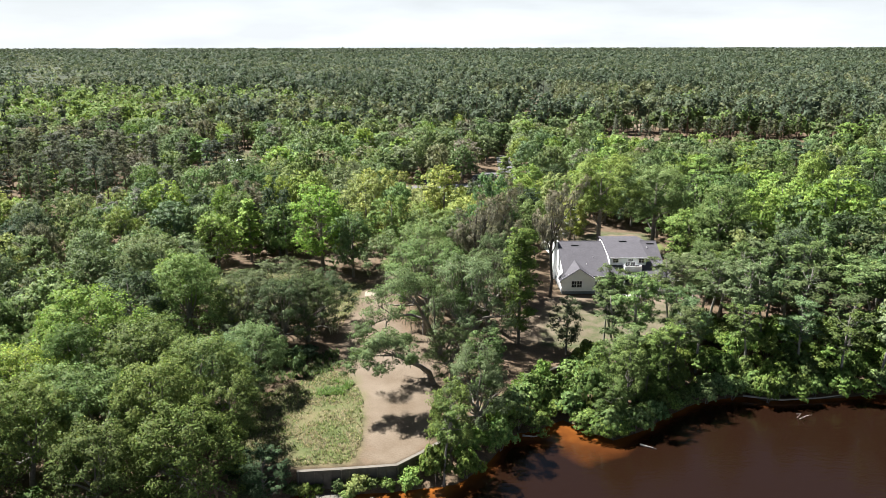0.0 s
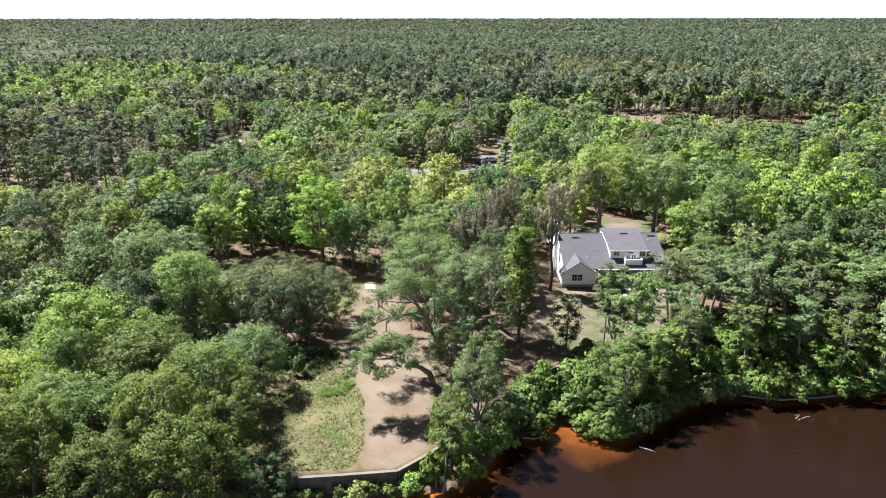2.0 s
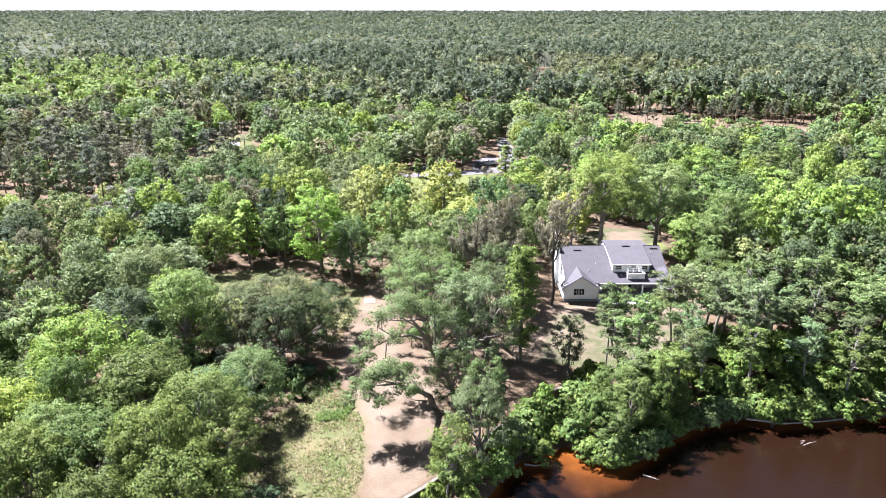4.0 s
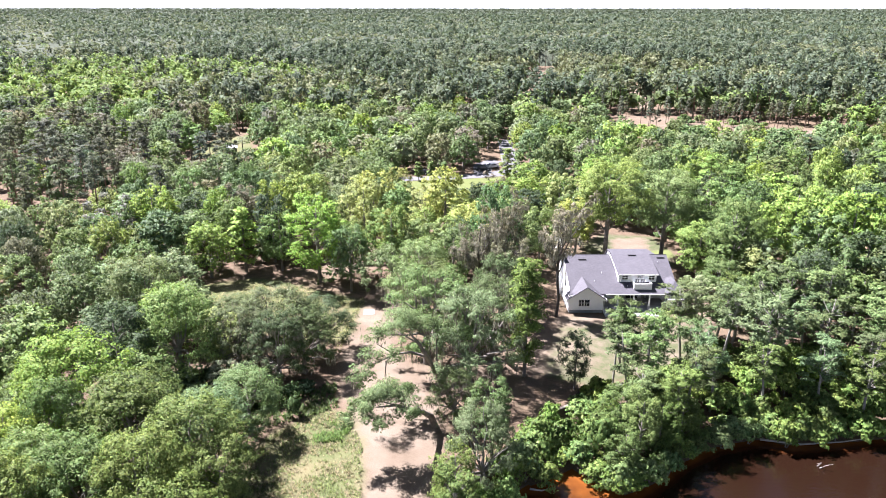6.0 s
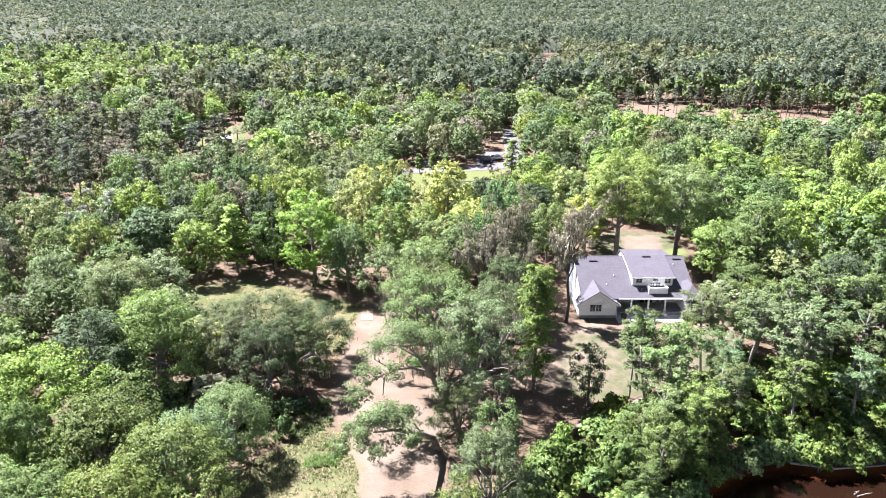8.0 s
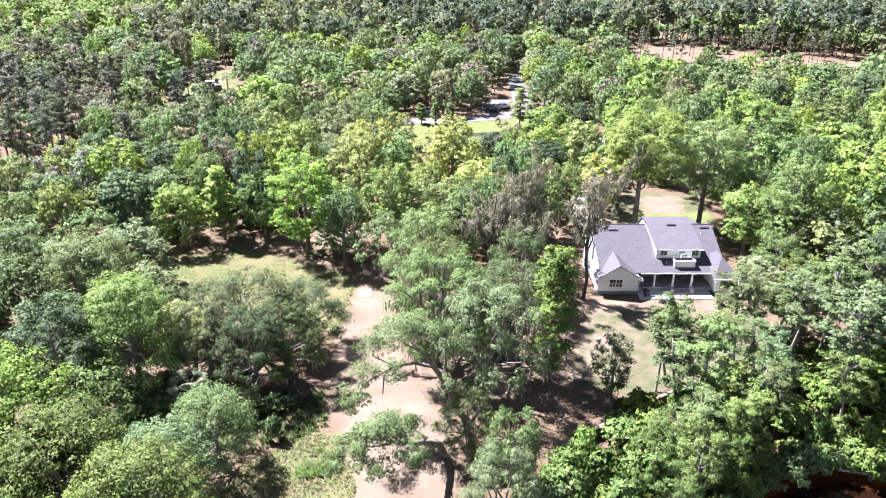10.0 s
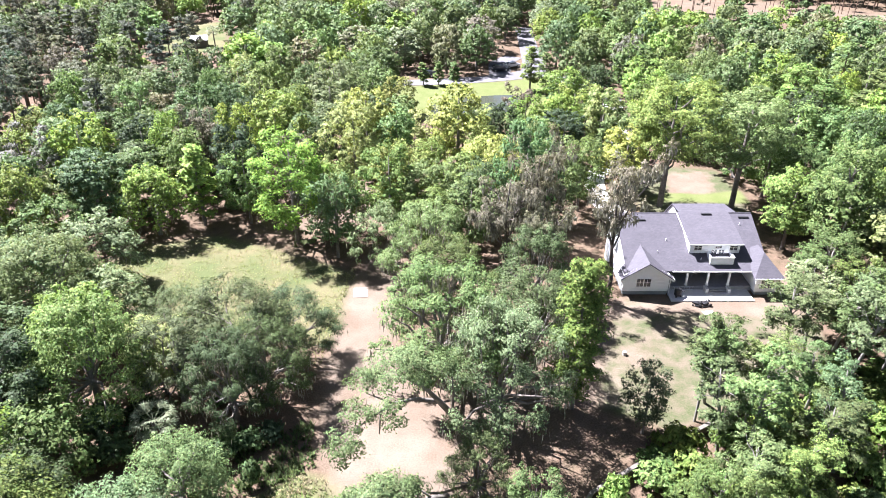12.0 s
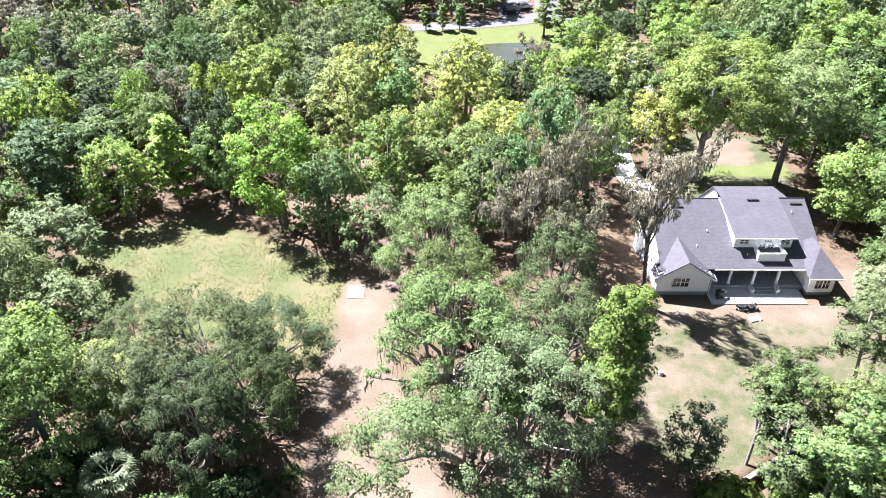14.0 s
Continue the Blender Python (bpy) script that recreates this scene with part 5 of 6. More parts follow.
plant("round", -30.0, 129.2, 11.8, 3.8, MID, 1)
plant("round", -50.6, 145.0, 10.8, 4.8, DARKLEAF, 1)
plant("oak", -62.4, 131.4, 14.2, 6.2, GREYMOSS, 1, mossy=1.0)
plant("round", -54.8, 134.0, 15.0, 5.2, BRIGHT, 1)
plant("oak", -47.0, 131.2, 11.6, 4.8, PALE, 1, mossy=0.6)
plant("round", 53.6, 164.4, 17.0, 6.2, MID, 1)
plant("round", 79.8, 196.4, 14.4, 6.2, PALE, 1)
plant("oak", 35.0, 211.0, 11.6, 6.0, OAK, 1)
plant("round", 21.6, 171.0, 12.0, 4.8, BRIGHT, 1)
plant("column", 18.0, 196.0, 10.0, 2.6, BRIGHT, 1)
plant("column", 21.0, 192.0, 9.4, 2.6, MID, 1)
plant("oak", 12.6, 165.0, 11.0, 4.6, GREYMOSS, 1, mossy=1.0)
for k in range(3):
    plant("column", -6.6 + 3.6 * k, 199.4 + 0.4 * k, 5.4, 1.5, MID, 2, label="young staked tree in a row on the pond lawn", group="young trees in a row")

for x, y, h, r, c in ((27.5, 161, 10.5, 4.6, MID), (37.0, 171, 12.0, 5.0, BRIGHT), (29.0, 181, 9.5, 4.4, DARKLEAF), (38.5, 159, 12.5, 5.0, MID), (26.5, 171, 9.0, 4.0, YELLOW), (39.5, 183, 11.0, 5.0, BRIGHT), (18.5, 150, 10.5, 4.6, DARKLEAF), (9.0, 152, 10.0, 4.4, MID), (6.0, 163, 7.0, 3.6, YELLOW)):
    plant("round", x, y, h, r, c, 1, group="trees along the driveway")

for x, y, h, r, c in ((27.6, 149.5, 10.5, 4.2, OAK), (28.2, 142.5, 8.0, 3.0, MID), (48.6, 138.5, 11.0, 4.2, MID), (46.8, 146.0, 12.0, 4.6, OAK), (30.6, 158.0, 9.5, 3.8, SHADE_OAK)):
    plant("oak" if c in (OAK, SHADE_OAK) else "round", x, y, h, r, c, 1, group="trees along the driveway")

# the leaning oak that reaches over the sand with a low bare limb
leaner = thing("live_oak", -1.0, 78.3, 0, 0, "leaning live oak with a long low limb reaching over the sand", "tree")
lobes = [(-4.5, -7.6, 8.2, 1.6), (-6.4, -6.6, 7.7, 1.4), (-4.3, -5.0, 7.6, 1.5), (-3.0, -6.3, 7.6, 1.3), (-2.6, -8.4, 7.2, 1.1), (-7.3, -8.0, 6.6, 1.1), (-5.6, -8.8, 5.9, 1.0), (-6.9, -5.0, 6.8, 1.0), (-8.4, -6.4, 6.4, 1.2), (-9.2, -7.8, 5.8, 0.9)]
runs = [[(0, 0, -0.3, 0.42), (-0.5, -0.8, 1.8, 0.36), (-1.5, -2.3, 3.4, 0.3), (-2.8, -4.2, 5.0, 0.24), (-4.2, -6.0, 6.6, 0.15), (-6.2, -7.0, 7.0, 0.06)],
        [(-2.8, -4.2, 5.0, 0.15), (-3.0, -6.0, 7.0, 0.05)], [(-4.2, -6.0, 6.6, 0.1), (-6.8, -5.2, 6.9, 0.04)], [(-4.2, -6.0, 6.6, 0.1), (-4.6, -7.8, 7.9, 0.04)], [(-1.5, -2.3, 3.4, 0.12), (-2.6, -3.2, 5.6, 0.05)]]


def crown_on(tree, lobes, runs, leaves, seed):
    """Trunk, limbs, leaves and moss of an oak that is shaped by hand."""
    rng = np.random.default_rng(seed)
    new("trunk", tubes("trunk", runs[:1], BARK, 9)).parent = tree
    for run in runs[1:]:
        new("limb", tubes("limb", [run], BARK, 7)).parent = tree
    blades, nor = lobed(rng, [(x, y, z, r * 1.22) for x, y, z, r in lobes], leaves, 0.15, 0.72)
    crown = new("crown", loose_mesh("crown", blades, LEAF, nor, 0.4))
    moss = tagged(new("moss", loose_mesh("moss", strands(rng, lobes, 260, 0.6, 0.05), MOSS)), "grey hanging moss", kind="stuff")
    crown.parent = moss.parent = tree
    crown.color, moss.color = (*OAK, 1), (*MOSS_COLOR, 1)


crown_on(leaner, lobes, runs, 15000, 77)
archer = thing("live_oak", 0.0, 87.3, 0, 0, "live oak with an arched limb drooping to the sand", "tree")
lobes = [(-8.1, -5.2, 9.4, 1.4), (-4.4, -6.6, 11.8, 1.9), (-6.0, -7.4, 8.4, 1.2), (-2.6, -6.0, 11.6, 1.8), (-9.8, -9.4, 6.6, 1.4), (-6.6, -3.6, 10.4, 1.4), (-3.8, -3.4, 11.2, 1.6), (-8.8, -7.4, 8.0, 1.2), (-1.0, -4.0, 10.4, 1.4)]
runs = [[(0, 0, -0.3, 0.38), (-0.9, -1.3, 2.8, 0.32), (-2.1, -3.0, 6.0, 0.26), (-3.0, -4.6, 8.6, 0.17), (-4.2, -6.2, 11.0, 0.06)],
        [(-2.1, -3.0, 6.0, 0.18), (-4.0, -3.9, 7.1, 0.16), (-6.0, -4.6, 7.2, 0.13), (-7.0, -4.9, 6.4, 0.1), (-7.2, -5.1, 4.2, 0.05)], [(-6.0, -4.6, 7.2, 0.1), (-8.0, -5.4, 9.0, 0.04)],
        [(-6.0, -4.6, 7.2, 0.1), (-8.6, -7.4, 7.2, 0.07), (-9.6, -9.0, 6.2, 0.04)], [(-3.0, -4.6, 8.6, 0.12), (-6.2, -3.8, 10.2, 0.04)], [(-0.9, -1.3, 2.8, 0.18), (-0.9, -3.2, 7.0, 0.1), (-1.0, -4.0, 9.8, 0.04)]]
crown_on(archer, lobes, runs, 14000, 78)


def palm(x, y, height, label):
    t = thing("palmetto", x, y, 0, random.uniform(0, 360), label, "palm")
    prng = np.random.default_rng(5)
    tr = new("trunk", tubes("trunk", [[(0, 0, -0.2, 0.2), (0.1, 0, height * 0.5, 0.17), (0.05, 0.05, height, 0.16)]], BARK, 8))
    tr.parent = t
    for k in range(22):
        a, up = k * 2.399, 1.0 - 1.5 * k / 22
        bm = bmesh.new()
        d = Vector((math.cos(a), math.sin(a), up)).normalized()
        side = d.cross(Vector((0, 0, 1))).normalized()
        root, hub = Vector((0, 0, height)), Vector((0, 0, height)) + d * 1.2
        q = [bm.verts.new(p) for p in (root - side * 0.03, root + side * 0.03, hub + side * 0.03, hub - side * 0.03)]
        bm.faces.new(q)
        for j in range(-5, 6):
            b = (d * math.cos(j * 0.24) + side * math.sin(j * 0.24)).normalized()
            tip = hub + b * 1.15 + Vector((0, 0, -0.35))
            w = b.cross(Vector((0, 0, 1))).normalized() * 0.07
            mid = hub + b * 0.6
            bm.faces.new([bm.verts.new(p) for p in (hub, mid + w, tip, mid - w)])
        f = part("frond", bm, LEAF, t)
        f.color = (0.17, 0.20, 0.115, 1)
    return t


palm(-27.2, 84.0, 3.9, "cabbage palm with silvery green fan fronds")
palm(-36.5, 82.0, 4.2, "cabbage palm with silvery green fan fronds")
palm(-66.0, 236.5, 4.5, "cabbage palm beside the shed")

# ---- the woods that fill in between ----
PLACED = [(o.matrix_basis.translation.x, o.matrix_basis.translation.y, max(o.matrix_basis.to_scale().x * 4.0, 2.0)) for o in scene.objects if o.parent is None and o.name.split(".")[0] in {k[6] for k in KINDS.values()}]

PLACED.append((17.5, 124.0, 6.0))


def scatter(seed, x0, x1, y0, y1, gap, count, test, low=False):
    """Places at least gap apart, clear of the trees that stand and of the open ground."""
    rng = np.random.default_rng(seed)
    xs, ys = rng.uniform(x0, x1, count * 14), rng.uniform(y0, y1, count * 14)
    keep = test(xs, ys) & (clear_of_trees(xs, ys) < -gap * 0.35)
    got = []
    for x, y in zip(xs[keep].tolist(), ys[keep].tolist()):
        if len(got) >= count:
            break
        if low:
            if any((x - a) ** 2 + (y - b) ** 2 < gap ** 2 for a, b in got):
                continue
        elif any((x - a) ** 2 + (y - b) ** 2 < (gap * 0.5 + c * 0.62) ** 2 for a, b, c in PLACED):
            continue
        else:
            PLACED.append((x, y, gap * 0.8))
        got.append((x, y))
    return got


def on_land(x, y, margin=2.0):
    return y > shore_y(x) + margin


def view_line(x, y):
    """Ground before the clearings and the pond, where only low growth stands."""
    return ((x > 58) & (x < 168) & (y > 236) & (y < 280)) | ((x > -76) & (x < -50) & (y > 200) & (y < 234)) | ((x > -9) & (x < 22) & (y > 156) & (y < 180))


pick = random.Random(11)
# west bank wood
for x, y in scatter(1, -84, -20, 42, 100, 5.6, 58, lambda x, y: on_land(x, y, 2) & (abs(x) < 0.72 * (y + 6) + 16)):
    kind, h, r = pick.choice(["dome", "dome", "round"]), pick.uniform(9.5, 13.5), pick.uniform(4.0, 5.6)
    leaf_color = pick.choice([RIVERLEAF, RIVERLEAF, BRIGHT, MID, OAK] if y < 74 else [SHADE_OAK, SHADE_OAK, MID, OAK, OAK])
    if not (x > -33.5 and y > 79):
        plant(kind, x, y, h, r, leaf_color, 0 if y < 80 and x > -48 else 1, group="west bank wood")
# east bank wood: slender trees over shrubs
for x, y in scatter(2, 22, 100, 77, 113, 3.1, 84, lambda x, y: on_land(x, y, 1.2) & (x < 0.72 * y + 10) & ((y < 99) | (x > 42)) & ((x > 37) | (y < wall_y(x) - 1.5))):
    plant("slender", x, y, pick.uniform(10, 14), pick.uniform(2.3, 3.2), pick.choice([OAK, SHADE_OAK, MID, OAK, PALE]), 0 if x < 56 and y < 100 else 1, group="east bank wood")
for x, y in scatter(3, 42, 115, 100, 180, 5.4, 95, lambda x, y: x < 0.67 * y + 10):
    plant(pick.choice(["round", "round", "dome", "pine"]), x, y, pick.uniform(11, 17), pick.uniform(3.6, 5.4), pick.choice([BRIGHT, MID, MID, MID, DARKLEAF, OAK]), 1, group="east wood")
for x, y in scatter(4, -135, -14, 100, 182, 5.4, 140, lambda x, y: x > -0.67 * y - 10):
    if x < -68 and y > 145 and pick.random() < 0.75:
        plant("pine", x, y, pick.uniform(14, 18.5), pick.uniform(2.4, 3.2), PINE, 1, group="west pines")
    else:
        plant(pick.choice(["round", "round", "oak", "dome", "dome"]), x, y, pick.uniform(9.5, 14.5), pick.uniform(3.8, 5.4), pick.choice([MID, MID, OAK, BRIGHT, DARKLEAF, PALE, OAK, MOSSY_BROWN, YELLOW]), 1, pick.choice([0, 0, 0, 0.5, 0, 0.5, 0]), group="west wood")
for x, y in scatter(5, -14, 52, 118, 182, 5.2, 45, lambda x, y: ~view_line(x, y)):
    plant(pick.choice(["round", "oak", "round"]), x, y, pick.uniform(8.5, 13), pick.uniform(3.2, 4.8), pick.choice([MID, MID, BRIGHT, DARKLEAF, YELLOW]), 1, pick.choice([0, 0.5, 0]), group="wood behind the house")
# oaks and hardwoods of the middle distance
for x, y in scatter(6, -215, 220, 180, 285, 6.4, 370, lambda x, y: (abs(x) < 0.66 * y + 8) & ~view_line(x, y)):
    k = "pine" if x < -60 and y < 235 and pick.random() < 0.7 else pick.choice(["dome", "dome", "oak", "round", "round"])
    plant(k, x, y, pick.uniform(10, 14.5) * (1.15 if k == "pine" else 1), pick.uniform(4.0, 5.8) * (0.62 if k == "pine" else 1), PINE if k == "pine" else pick.choice([OAK, OAK, MID, PALE, MID, BRIGHT, MOSSY_BROWN]), 2, group="middle wood")
for x, y in scatter(9, -215, 220, 156, 285, 4.4, 44, lambda x, y: view_line(x, y), True):
    plant("bush", x, y, pick.uniform(2.5, 5.5), pick.uniform(1.6, 3.0), pick.choice([MID, PALE, BRIGHT, YELLOW]), 1, group="low thicket")
for k in range(12):
    plant("bush", pick.uniform(66, 140), pick.uniform(272, 312), pick.uniform(2, 4.5), pick.uniform(1.6, 2.8), pick.choice([MID, OAK, PALE]), 2, group="low thicket")
for k in range(34):
    plant("pine", pick.uniform(64, 150), pick.uniform(268, 300), pick.uniform(10, 14), pick.uniform(1.5, 2.1), PINE, 1, label="thin young pine on the cleared sand", group="clearing pines")
for x, y in scatter(10, -205, -58, 150, 290, 4.6, 110, lambda x, y: (x > -0.72 * y - 10) & ~view_line(x, y)):
    plant("pine", x, y, pick.uniform(12, 17), pick.uniform(2.4, 3.2), PINE, 2, group="west pines")
plant("column", -99, 271, 12.5, 1.6, DARKLEAF, 1, label="dead trunk wrapped in dark creeper")
plant("column", -91, 267, 12.0, 1.5, DARKLEAF, 1, label="dead trunk wrapped in dark creeper")
# undergrowth
for x, y in scatter(7, -3, 70, 58, 95, 2.1, 190, lambda x, y: on_land(x, y, -0.2) & ((y < wall_y(x) - 1.0) | (x > 33)), True):
    plant("bush", x, y, pick.uniform(1.8, 4.4), pick.uniform(1.6, 2.6), pick.choice([BANKLEAF, BANKLEAF, BANKLEAF, RIVERLEAF, MID]), 0 if x < 62 else 1, group="bank shrubs")
for x, y, h, r in ((19.6, 71.6, 5.2, 2.3), (21.8, 73.4, 8.2, 2.4), (24.4, 74.8, 7.0, 2.2), (18.0, 73.8, 4.6, 2.0), (27.6, 77.0, 6.0, 2.0), (20.2, 76.6, 6.8, 2.2), (14.2, 76.2, 3.6, 2.0), (6.4, 66.6, 3.8, 1.8), (8.2, 71.2, 4.2, 2.0)):
    plant("round" if h > 5 else "bush", x, y, h * 1.1, r * 1.15, pick.choice([MID, RIVERLEAF]), 0, label="leafy thicket hung with creeper on the river point", group="thicket on the point")
for x, y in scatter(8, -60, -14, 46, 110, 2.6, 40, lambda x, y: on_land(x, y, 0.4), True):
    plant("bush", x, y, pick.uniform(1.2, 2.8), pick.uniform(1.0, 1.9), pick.choice([MID, MID, DARKLEAF, BRIGHT]), 1, group="undergrowth")
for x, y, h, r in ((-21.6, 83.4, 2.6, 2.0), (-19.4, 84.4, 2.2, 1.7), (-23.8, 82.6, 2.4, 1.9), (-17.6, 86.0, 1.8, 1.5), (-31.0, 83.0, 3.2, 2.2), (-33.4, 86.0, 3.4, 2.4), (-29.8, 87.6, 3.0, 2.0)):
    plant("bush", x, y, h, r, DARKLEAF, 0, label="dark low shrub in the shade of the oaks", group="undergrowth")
plant("bush", -3.0, 59.9, 2.3, 1.5, BRIGHT, label="rounded bright green shrub at the foot of the river wall")
plant("bush", -8.2, 59.1, 2.2, 1.4, YELLOW)
for x, y, h, r in ((-13.4, 58.6, 1.5, 1.0), (-12.2, 59.1, 1.2, 0.8), (-10.2, 59.3, 1.6, 0.9), (-9.2, 58.6, 1.3, 1.0), (-6.8, 59.6, 1.4, 0.9), (-5.4, 59.4, 1.7, 1.0), (-1.6, 61.8, 1.9, 1.1), (-0.4, 63.2, 1.7, 1.0), (1.4, 65.2, 1.9, 1.1), (2.6, 66.4, 1.6, 1.0)):
    plant("bush", x, y, h, r, pick.choice([RIVERLEAF, MID, BRIGHT]), 0, label="low green growth along the foot of the river wall", group="growth below the wall")
for k in range(24):
    x = 18.0 + 1.25 * k
    plant("bush", x, float(shore_y(x)) + pick.uniform(0.5, 1.6), pick.uniform(2.2, 3.6), pick.uniform(1.5, 2.1), pick.choice([RIVERLEAF, BANKLEAF, MID]), 0, label="leafy shrub leaning over the waterline", group="shrubs along the waterline")


def far_wood(name, seed, x_of, y0, y1, count, sprays_each, size, height, radius, colour, label, trunk=True, test=None, crown_from=0.55):
    """Woods too far off to count: one mesh of crowns and one of trunks."""
    rng = np.random.default_rng(seed)
    y = np.sqrt(rng.uniform(y0 ** 2, y1 ** 2, count * 5))
    x = rng.uniform(-1, 1, count * 5) * x_of(y)
    keep = clear_of_trees(x, y) < -3
    if test is not None:
        keep &= test(x, y)
    x, y = x[keep][:count], y[keep][:count]
    n = len(x)
    h = height * rng.uniform(0.72, 1.2, n)
    r = radius * rng.uniform(0.7, 1.3, n)
    half = (1 - crown_from) * 0.5
    clumps = 5 if sprays_each >= 15 else 1
    kd = unit(rng.normal(0, 1, (n, clumps, 3)))
    if clumps == 1:
        kd = kd * 0.0
    idx = np.repeat(np.arange(n), sprays_each)
    c = kd[idx, rng.integers(0, clumps, len(idx))] * 0.62
    d = unit(rng.normal(0, 1, (len(idx), 3)))
    d[:, 2] = np.where(d[:, 2] < -0.3, -d[:, 2], d[:, 2])
    p = c + d * rng.uniform(0.3, 0.62 if clumps > 1 else 1.0, len(idx))[:, None]
    at = np.stack([x[idx] + p[:, 0] * r[idx], y[idx] + p[:, 1] * r[idx], h[idx] * (1 - half + p[:, 2] * half)], 1)
    d = unit(d + 0.6 * c)
    nor = unit(d + [0, 0, 0.4])
    ob = new(name, loose_mesh(name, sprays(rng, at, nor, size, 0.8, 0.8), NEEDLE, nor, 0.2))
    ob.color = (*colour, 1)
    tagged(ob, label, "forest", kind="stuff")
    if trunk:
        w = 0.2
        base = np.stack([x, y, 0 * x], 1)
        q = []
        for dx, dy in ((w, 0), (0, w)):
            o = np.array([dx, dy, 0.0])
            top = base + np.stack([0 * x, 0 * x, h * 0.85], 1)
            q.append(np.stack([base - o, base + o, top + o * 0.4, top - o * 0.4], 1))
        tr = new("far_trunks", loose_mesh("far_trunks", np.concatenate(q), PINE_BARK))
        tagged(tr, "bare straight trunks of the distant pines", "forest", kind="stuff")
    return ob


def wedge(y):
    return 0.72 * y + 15


def bright_patch(x, y):
    edge = 26 * np.sin(y * 0.031 + 1.0) + 18 * np.sin(x * 0.06 + y * 0.017) + 14 * np.sin(y * 0.11 + x * 0.05)
    return (x < -0.2 * y - 30 + edge) & (y > 290 + edge * 0.5) & (y < 540 + edge * 1.4)


canopy_rows = np.geomspace(430, 4850, 130)
canopy_cols = np.linspace(-1, 1, 170)
cx = canopy_cols[:, None] * wedge(canopy_rows)[None, :]
cy = np.repeat(canopy_rows[None, :], 170, 0)
crng = np.random.default_rng(40)
cz = np.clip((cy - 430) / 130, -0.1, 1) * (11.0 + crng.normal(0, 1.4, cx.shape)) - np.where((along(FAR_TRACK, cx, cy) > -16) | (inside(FAR_CLEAR, cx, cy) > -16), 14.0, 0)
canopy_me, _ = grid_mesh("forest_canopy", canopy_cols, cy, lambda a, b: cz, NEEDLE)
canopy_me.vertices.foreach_set("co", np.stack([cx, cy, cz], -1).astype(np.float32).ravel())
canopy = tagged(new("forest_canopy", canopy_me), "closed lower canopy of the distant pine forest", "forest", kind="stuff")
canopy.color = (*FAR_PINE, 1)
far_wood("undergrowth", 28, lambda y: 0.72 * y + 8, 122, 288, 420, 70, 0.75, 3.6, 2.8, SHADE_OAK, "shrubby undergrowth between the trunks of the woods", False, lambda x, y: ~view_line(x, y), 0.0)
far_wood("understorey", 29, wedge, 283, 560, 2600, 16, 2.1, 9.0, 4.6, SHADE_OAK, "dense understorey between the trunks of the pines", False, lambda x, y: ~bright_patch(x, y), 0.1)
far_wood("far_hardwoods", 21, wedge, 285, 600, 800, 90, 1.35, 13.0, 4.6, (0.150, 0.215, 0.060), "sunlit yellow-green hardwoods in a low stretch of the distant forest", False, bright_patch, 0.2)
far_wood("far_hardwoods", 22, wedge, 280, 430, 300, 100, 1.25, 12.0, 4.4, MID, "rounded mid-green hardwoods at the edge of the pines", False, lambda x, y: ~bright_patch(x, y), 0.2)
far_wood("far_hardwoods", 27, wedge, 430, 1400, 900, 30, 2.3, 13.0, 5.0, PALE, "scattered lighter hardwoods among the pines", False, None, 0.2)
for k, (tone, tall) in enumerate((((0.078, 0.104, 0.068), 18.5), ((0.108, 0.132, 0.080), 16.0), ((0.148, 0.162, 0.088), 13.5))):
    stand = lambda x, y, k=k: np.abs(np.clip(np.sin(x * 0.021 + y * 0.013) + np.sin(x * 0.008 - y * 0.017 + 2) + 0.7 * np.sin(x * 0.05 + y * 0.03) + 0.9 * np.sin(x * 7.7 + y * 5.1), -1.8, 1.8) - 1.0 * (k - 1)) < 1.2
    far_wood("far_pines", 50 + k, wedge, 283, 620, 1450, 62, 1.25, tall, 3.6, tone, "dense stand of dark green pines", True, lambda x, y: stand(x, y) & (~bright_patch(x, y) | (np.sin(x * 12.9 + y * 7.3) > 0.8)), 0.42)
    far_wood("far_pines", 60 + k, wedge, 620, 1250, 3200, 20, 2.2, tall, 4.8, tone, "endless dark pine forest of the plain", False, stand, 0.4)
    far_wood("far_pines", 70 + k, wedge, 1250, 2500, 3700, 8, 4.4, tall, 6.5, tone, "endless dark pine forest of the plain", False, stand)
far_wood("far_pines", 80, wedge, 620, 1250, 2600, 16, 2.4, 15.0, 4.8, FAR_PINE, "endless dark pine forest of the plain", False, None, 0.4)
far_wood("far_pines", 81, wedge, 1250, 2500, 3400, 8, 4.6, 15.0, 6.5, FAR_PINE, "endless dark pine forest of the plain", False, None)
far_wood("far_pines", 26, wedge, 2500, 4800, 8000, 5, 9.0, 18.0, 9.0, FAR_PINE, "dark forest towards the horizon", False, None)

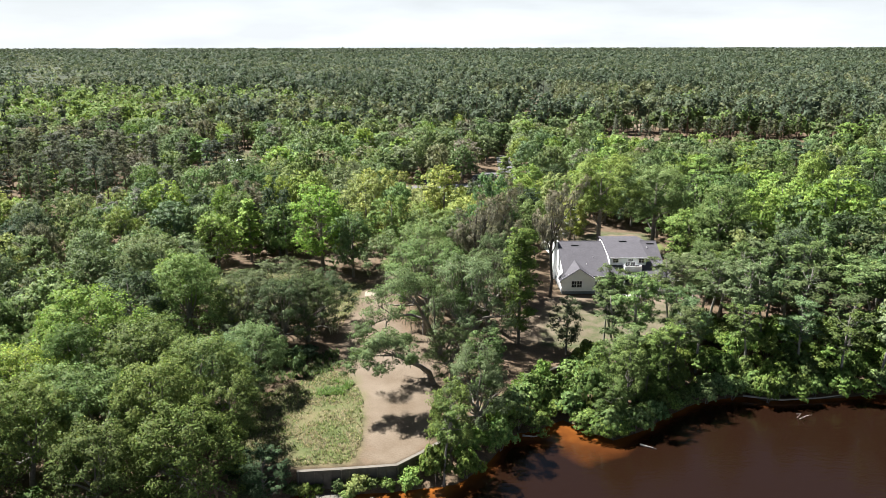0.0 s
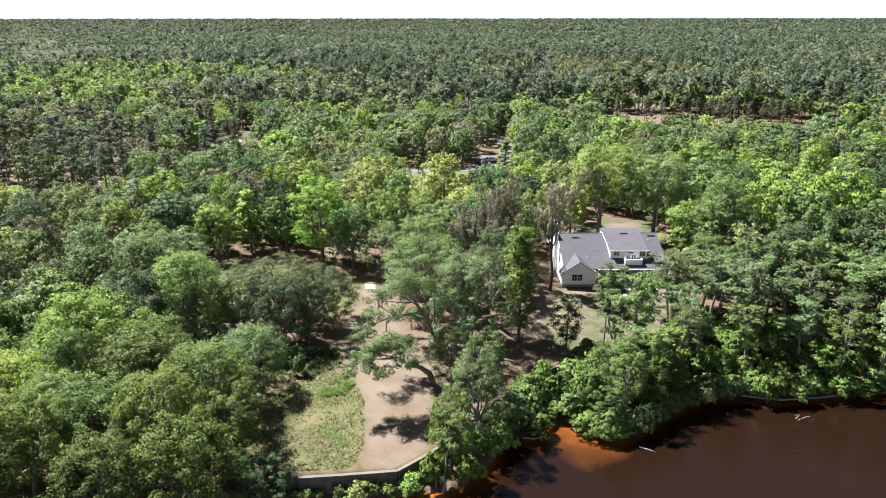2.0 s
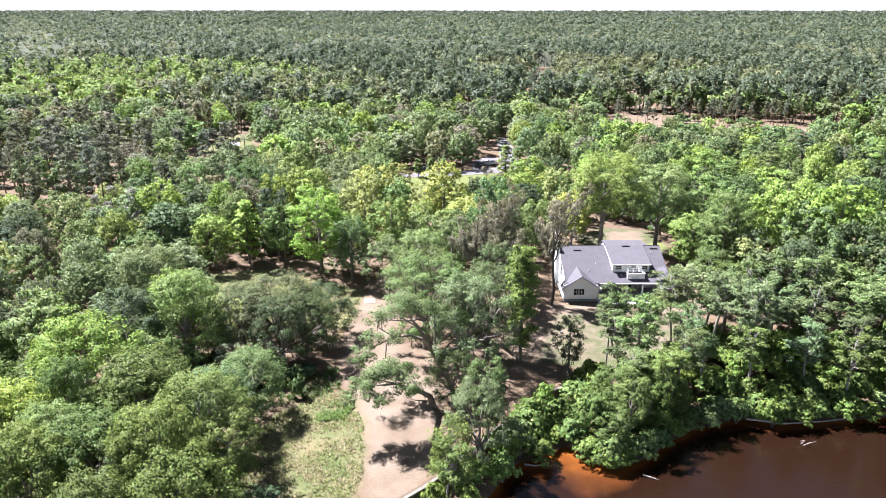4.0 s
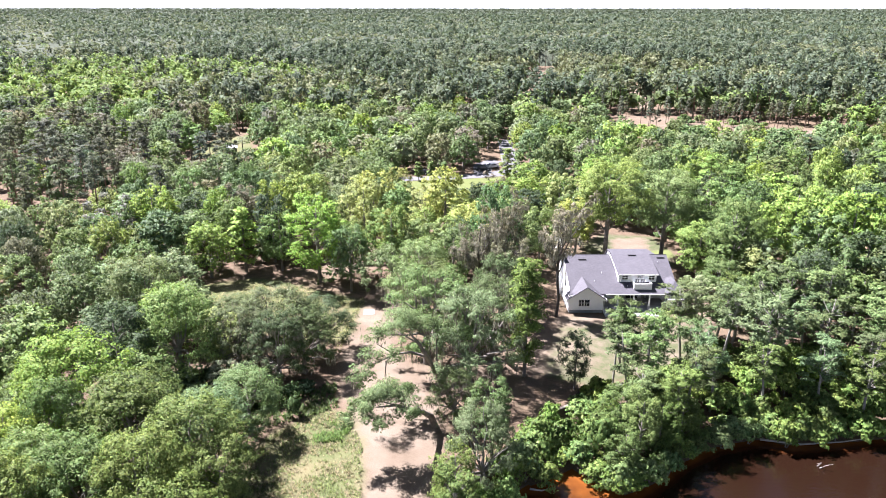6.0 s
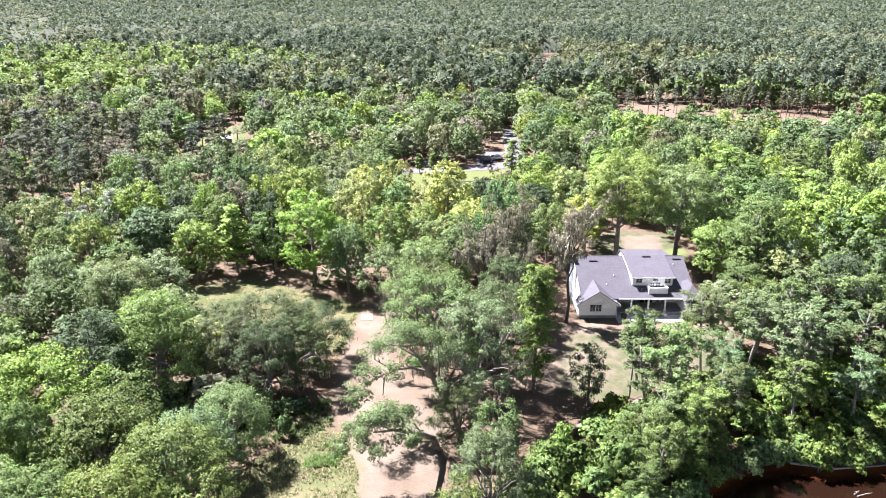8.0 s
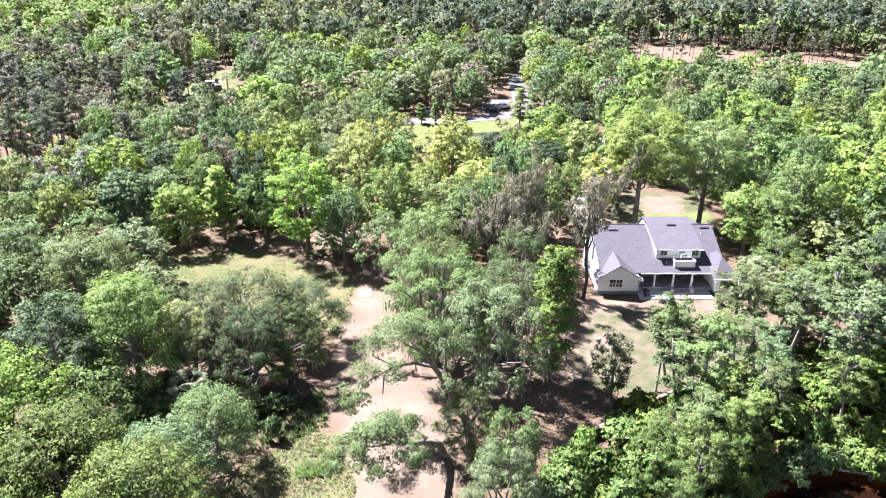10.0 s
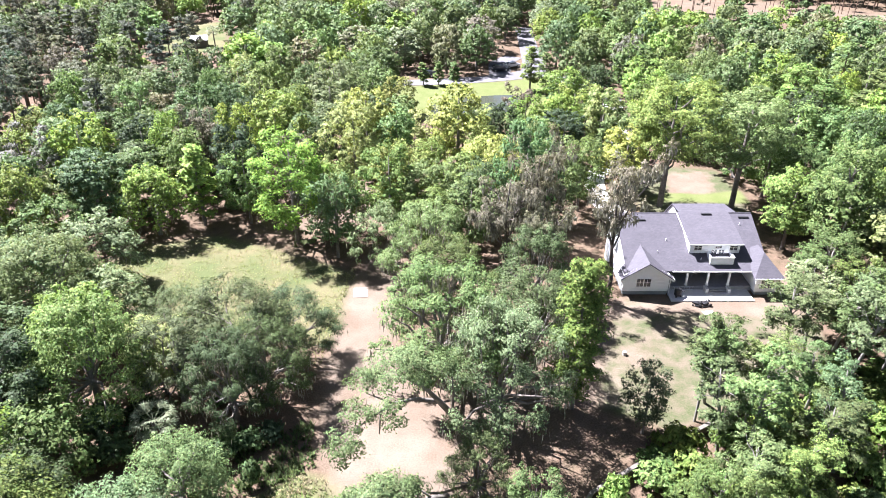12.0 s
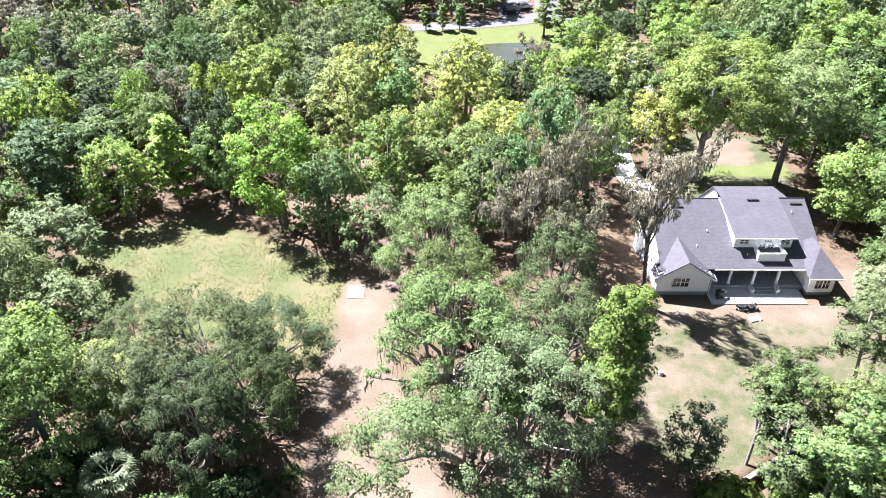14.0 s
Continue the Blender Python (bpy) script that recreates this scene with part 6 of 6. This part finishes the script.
# ---- grasses and weeds ----
def tufts(name, seed, poly, count, height, colour, label, patchy=0.0, blades=5):
    """Tufts of upright blades, thicker and thinner in patches."""
    rng = np.random.default_rng(seed)
    p = np.array(poly)
    x = rng.uniform(p[:, 0].min(), p[:, 0].max(), count * 4)
    y = rng.uniform(p[:, 1].min(), p[:, 1].max(), count * 4)
    clump = np.array([noise.noise((a * 0.3, b * 0.3, seed)) + 0.5 * noise.noise((a, b, seed)) for a, b in zip(x.tolist(), y.tolist())])
    keep = (inside(poly, x, y) > 0.2) & (along(SAND_TRACK, x, y) < -0.3) & (clump + rng.normal(0, 0.22, len(x)) > patchy)
    x, y = np.repeat(x[keep][:count], blades), np.repeat(y[keep][:count], blades)
    n = len(x)
    a = rng.uniform(0, 2 * np.pi, n)
    out = np.stack([np.cos(a), np.sin(a), 0 * a], 1)
    side = np.stack([-np.sin(a), np.cos(a), 0 * a], 1)
    h = (height * rng.uniform(0.5, 1.3, n))[:, None]
    foot = np.stack([x, y, np.full(n, -0.02)], 1) + out * h * 0.15
    v = np.stack([foot - side * h * 0.2, foot + side * h * 0.2, foot + out * h * rng.uniform(0.3, 0.9, (n, 1)) + np.array([0, 0, 1.0]) * h], 1)
    ob = new(name, loose_mesh(name, v, GRASS, np.tile([0.0, 0.0, 1.0], (n, 1)), 0.5))
    ob.color = (*colour, 1)
    return tagged(ob, label, "grass", kind="stuff")


tufts("weeds", 31, WEEDS, 2300, 0.26, (0.170, 0.205, 0.078), "knee-high green weeds by the river wall", 0.0)
tufts("weeds", 34, WEEDS, 2600, 0.26, (0.27, 0.235, 0.14), "dry straw-coloured weeds by the river wall", 0.0)
tufts("weeds", 32, [(-15, 74.5), (-11.5, 75.2), (-10.6, 78.4), (-13.6, 79.4), (-15.6, 78)], 260, 0.42, (0.115, 0.180, 0.050), "lush green patch of weeds", -0.2)
# a darker weed green, with the oaks' shade worked into the colour
tufts("weeds", 35, [(-27, 80), (-25, 87), (-14, 88), (-13, 82), (-20, 78)], 900, 0.45, (0.085, 0.120, 0.040), "tall weeds under the oaks, their green darkened for the shade", 0.0)
tufts("grass_tufts", 33, FIELD, 4200, 0.16, (0.215, 0.235, 0.090), "rough sunlit meadow grass", -0.05)
tufts("grass_tufts", 36, FIELD, 2400, 0.16, (0.28, 0.25, 0.14), "dry straw-coloured meadow grass", 0.05)
tufts("grass_tufts", 37, [(-16, 98), (-14, 116), (-6.5, 118), (-6, 98), (-9, 92), (-15, 93)], 700, 0.32, (0.20, 0.20, 0.09), "dry grass along the sandy track", 0.1)


# ---- driftwood ----
def log(pts, r, label):
    me = tubes("log", [[(*p, r * (1 - 0.7 * i / (len(pts) - 1))) for i, p in enumerate(pts)]], DEADWOOD, 8)
    return tagged(new("fallen_log", me), label, "log")


log([(37.6, 78.0, -1.7), (42, 77.2, -1.85), (47, 77.6, -1.8), (51, 78.0, -1.5)], 0.14, "bleached fallen trunk lying along the waterline")
log([(22.0, 67.8, -2.15), (22.9, 67.2, -2.1), (23.6, 66.9, -2.2)], 0.1, "short bleached log awash near the point")
log([(42.2, 73.6, -2.3), (42.4, 73.2, -1.5), (41.6, 72.8, -1.3)], 0.06, "bare snag standing out of the river")
log([(42.3, 73.3, -2.3), (42.9, 72.9, -1.6), (43.5, 72.8, -1.4)], 0.05, "bare snag standing out of the river")
log([(9.2, 69.6, -2.1), (10.4, 69.2, -2.0), (11.6, 69.8, -2.1)], 0.12, "bleached driftwood at the shaded shore")
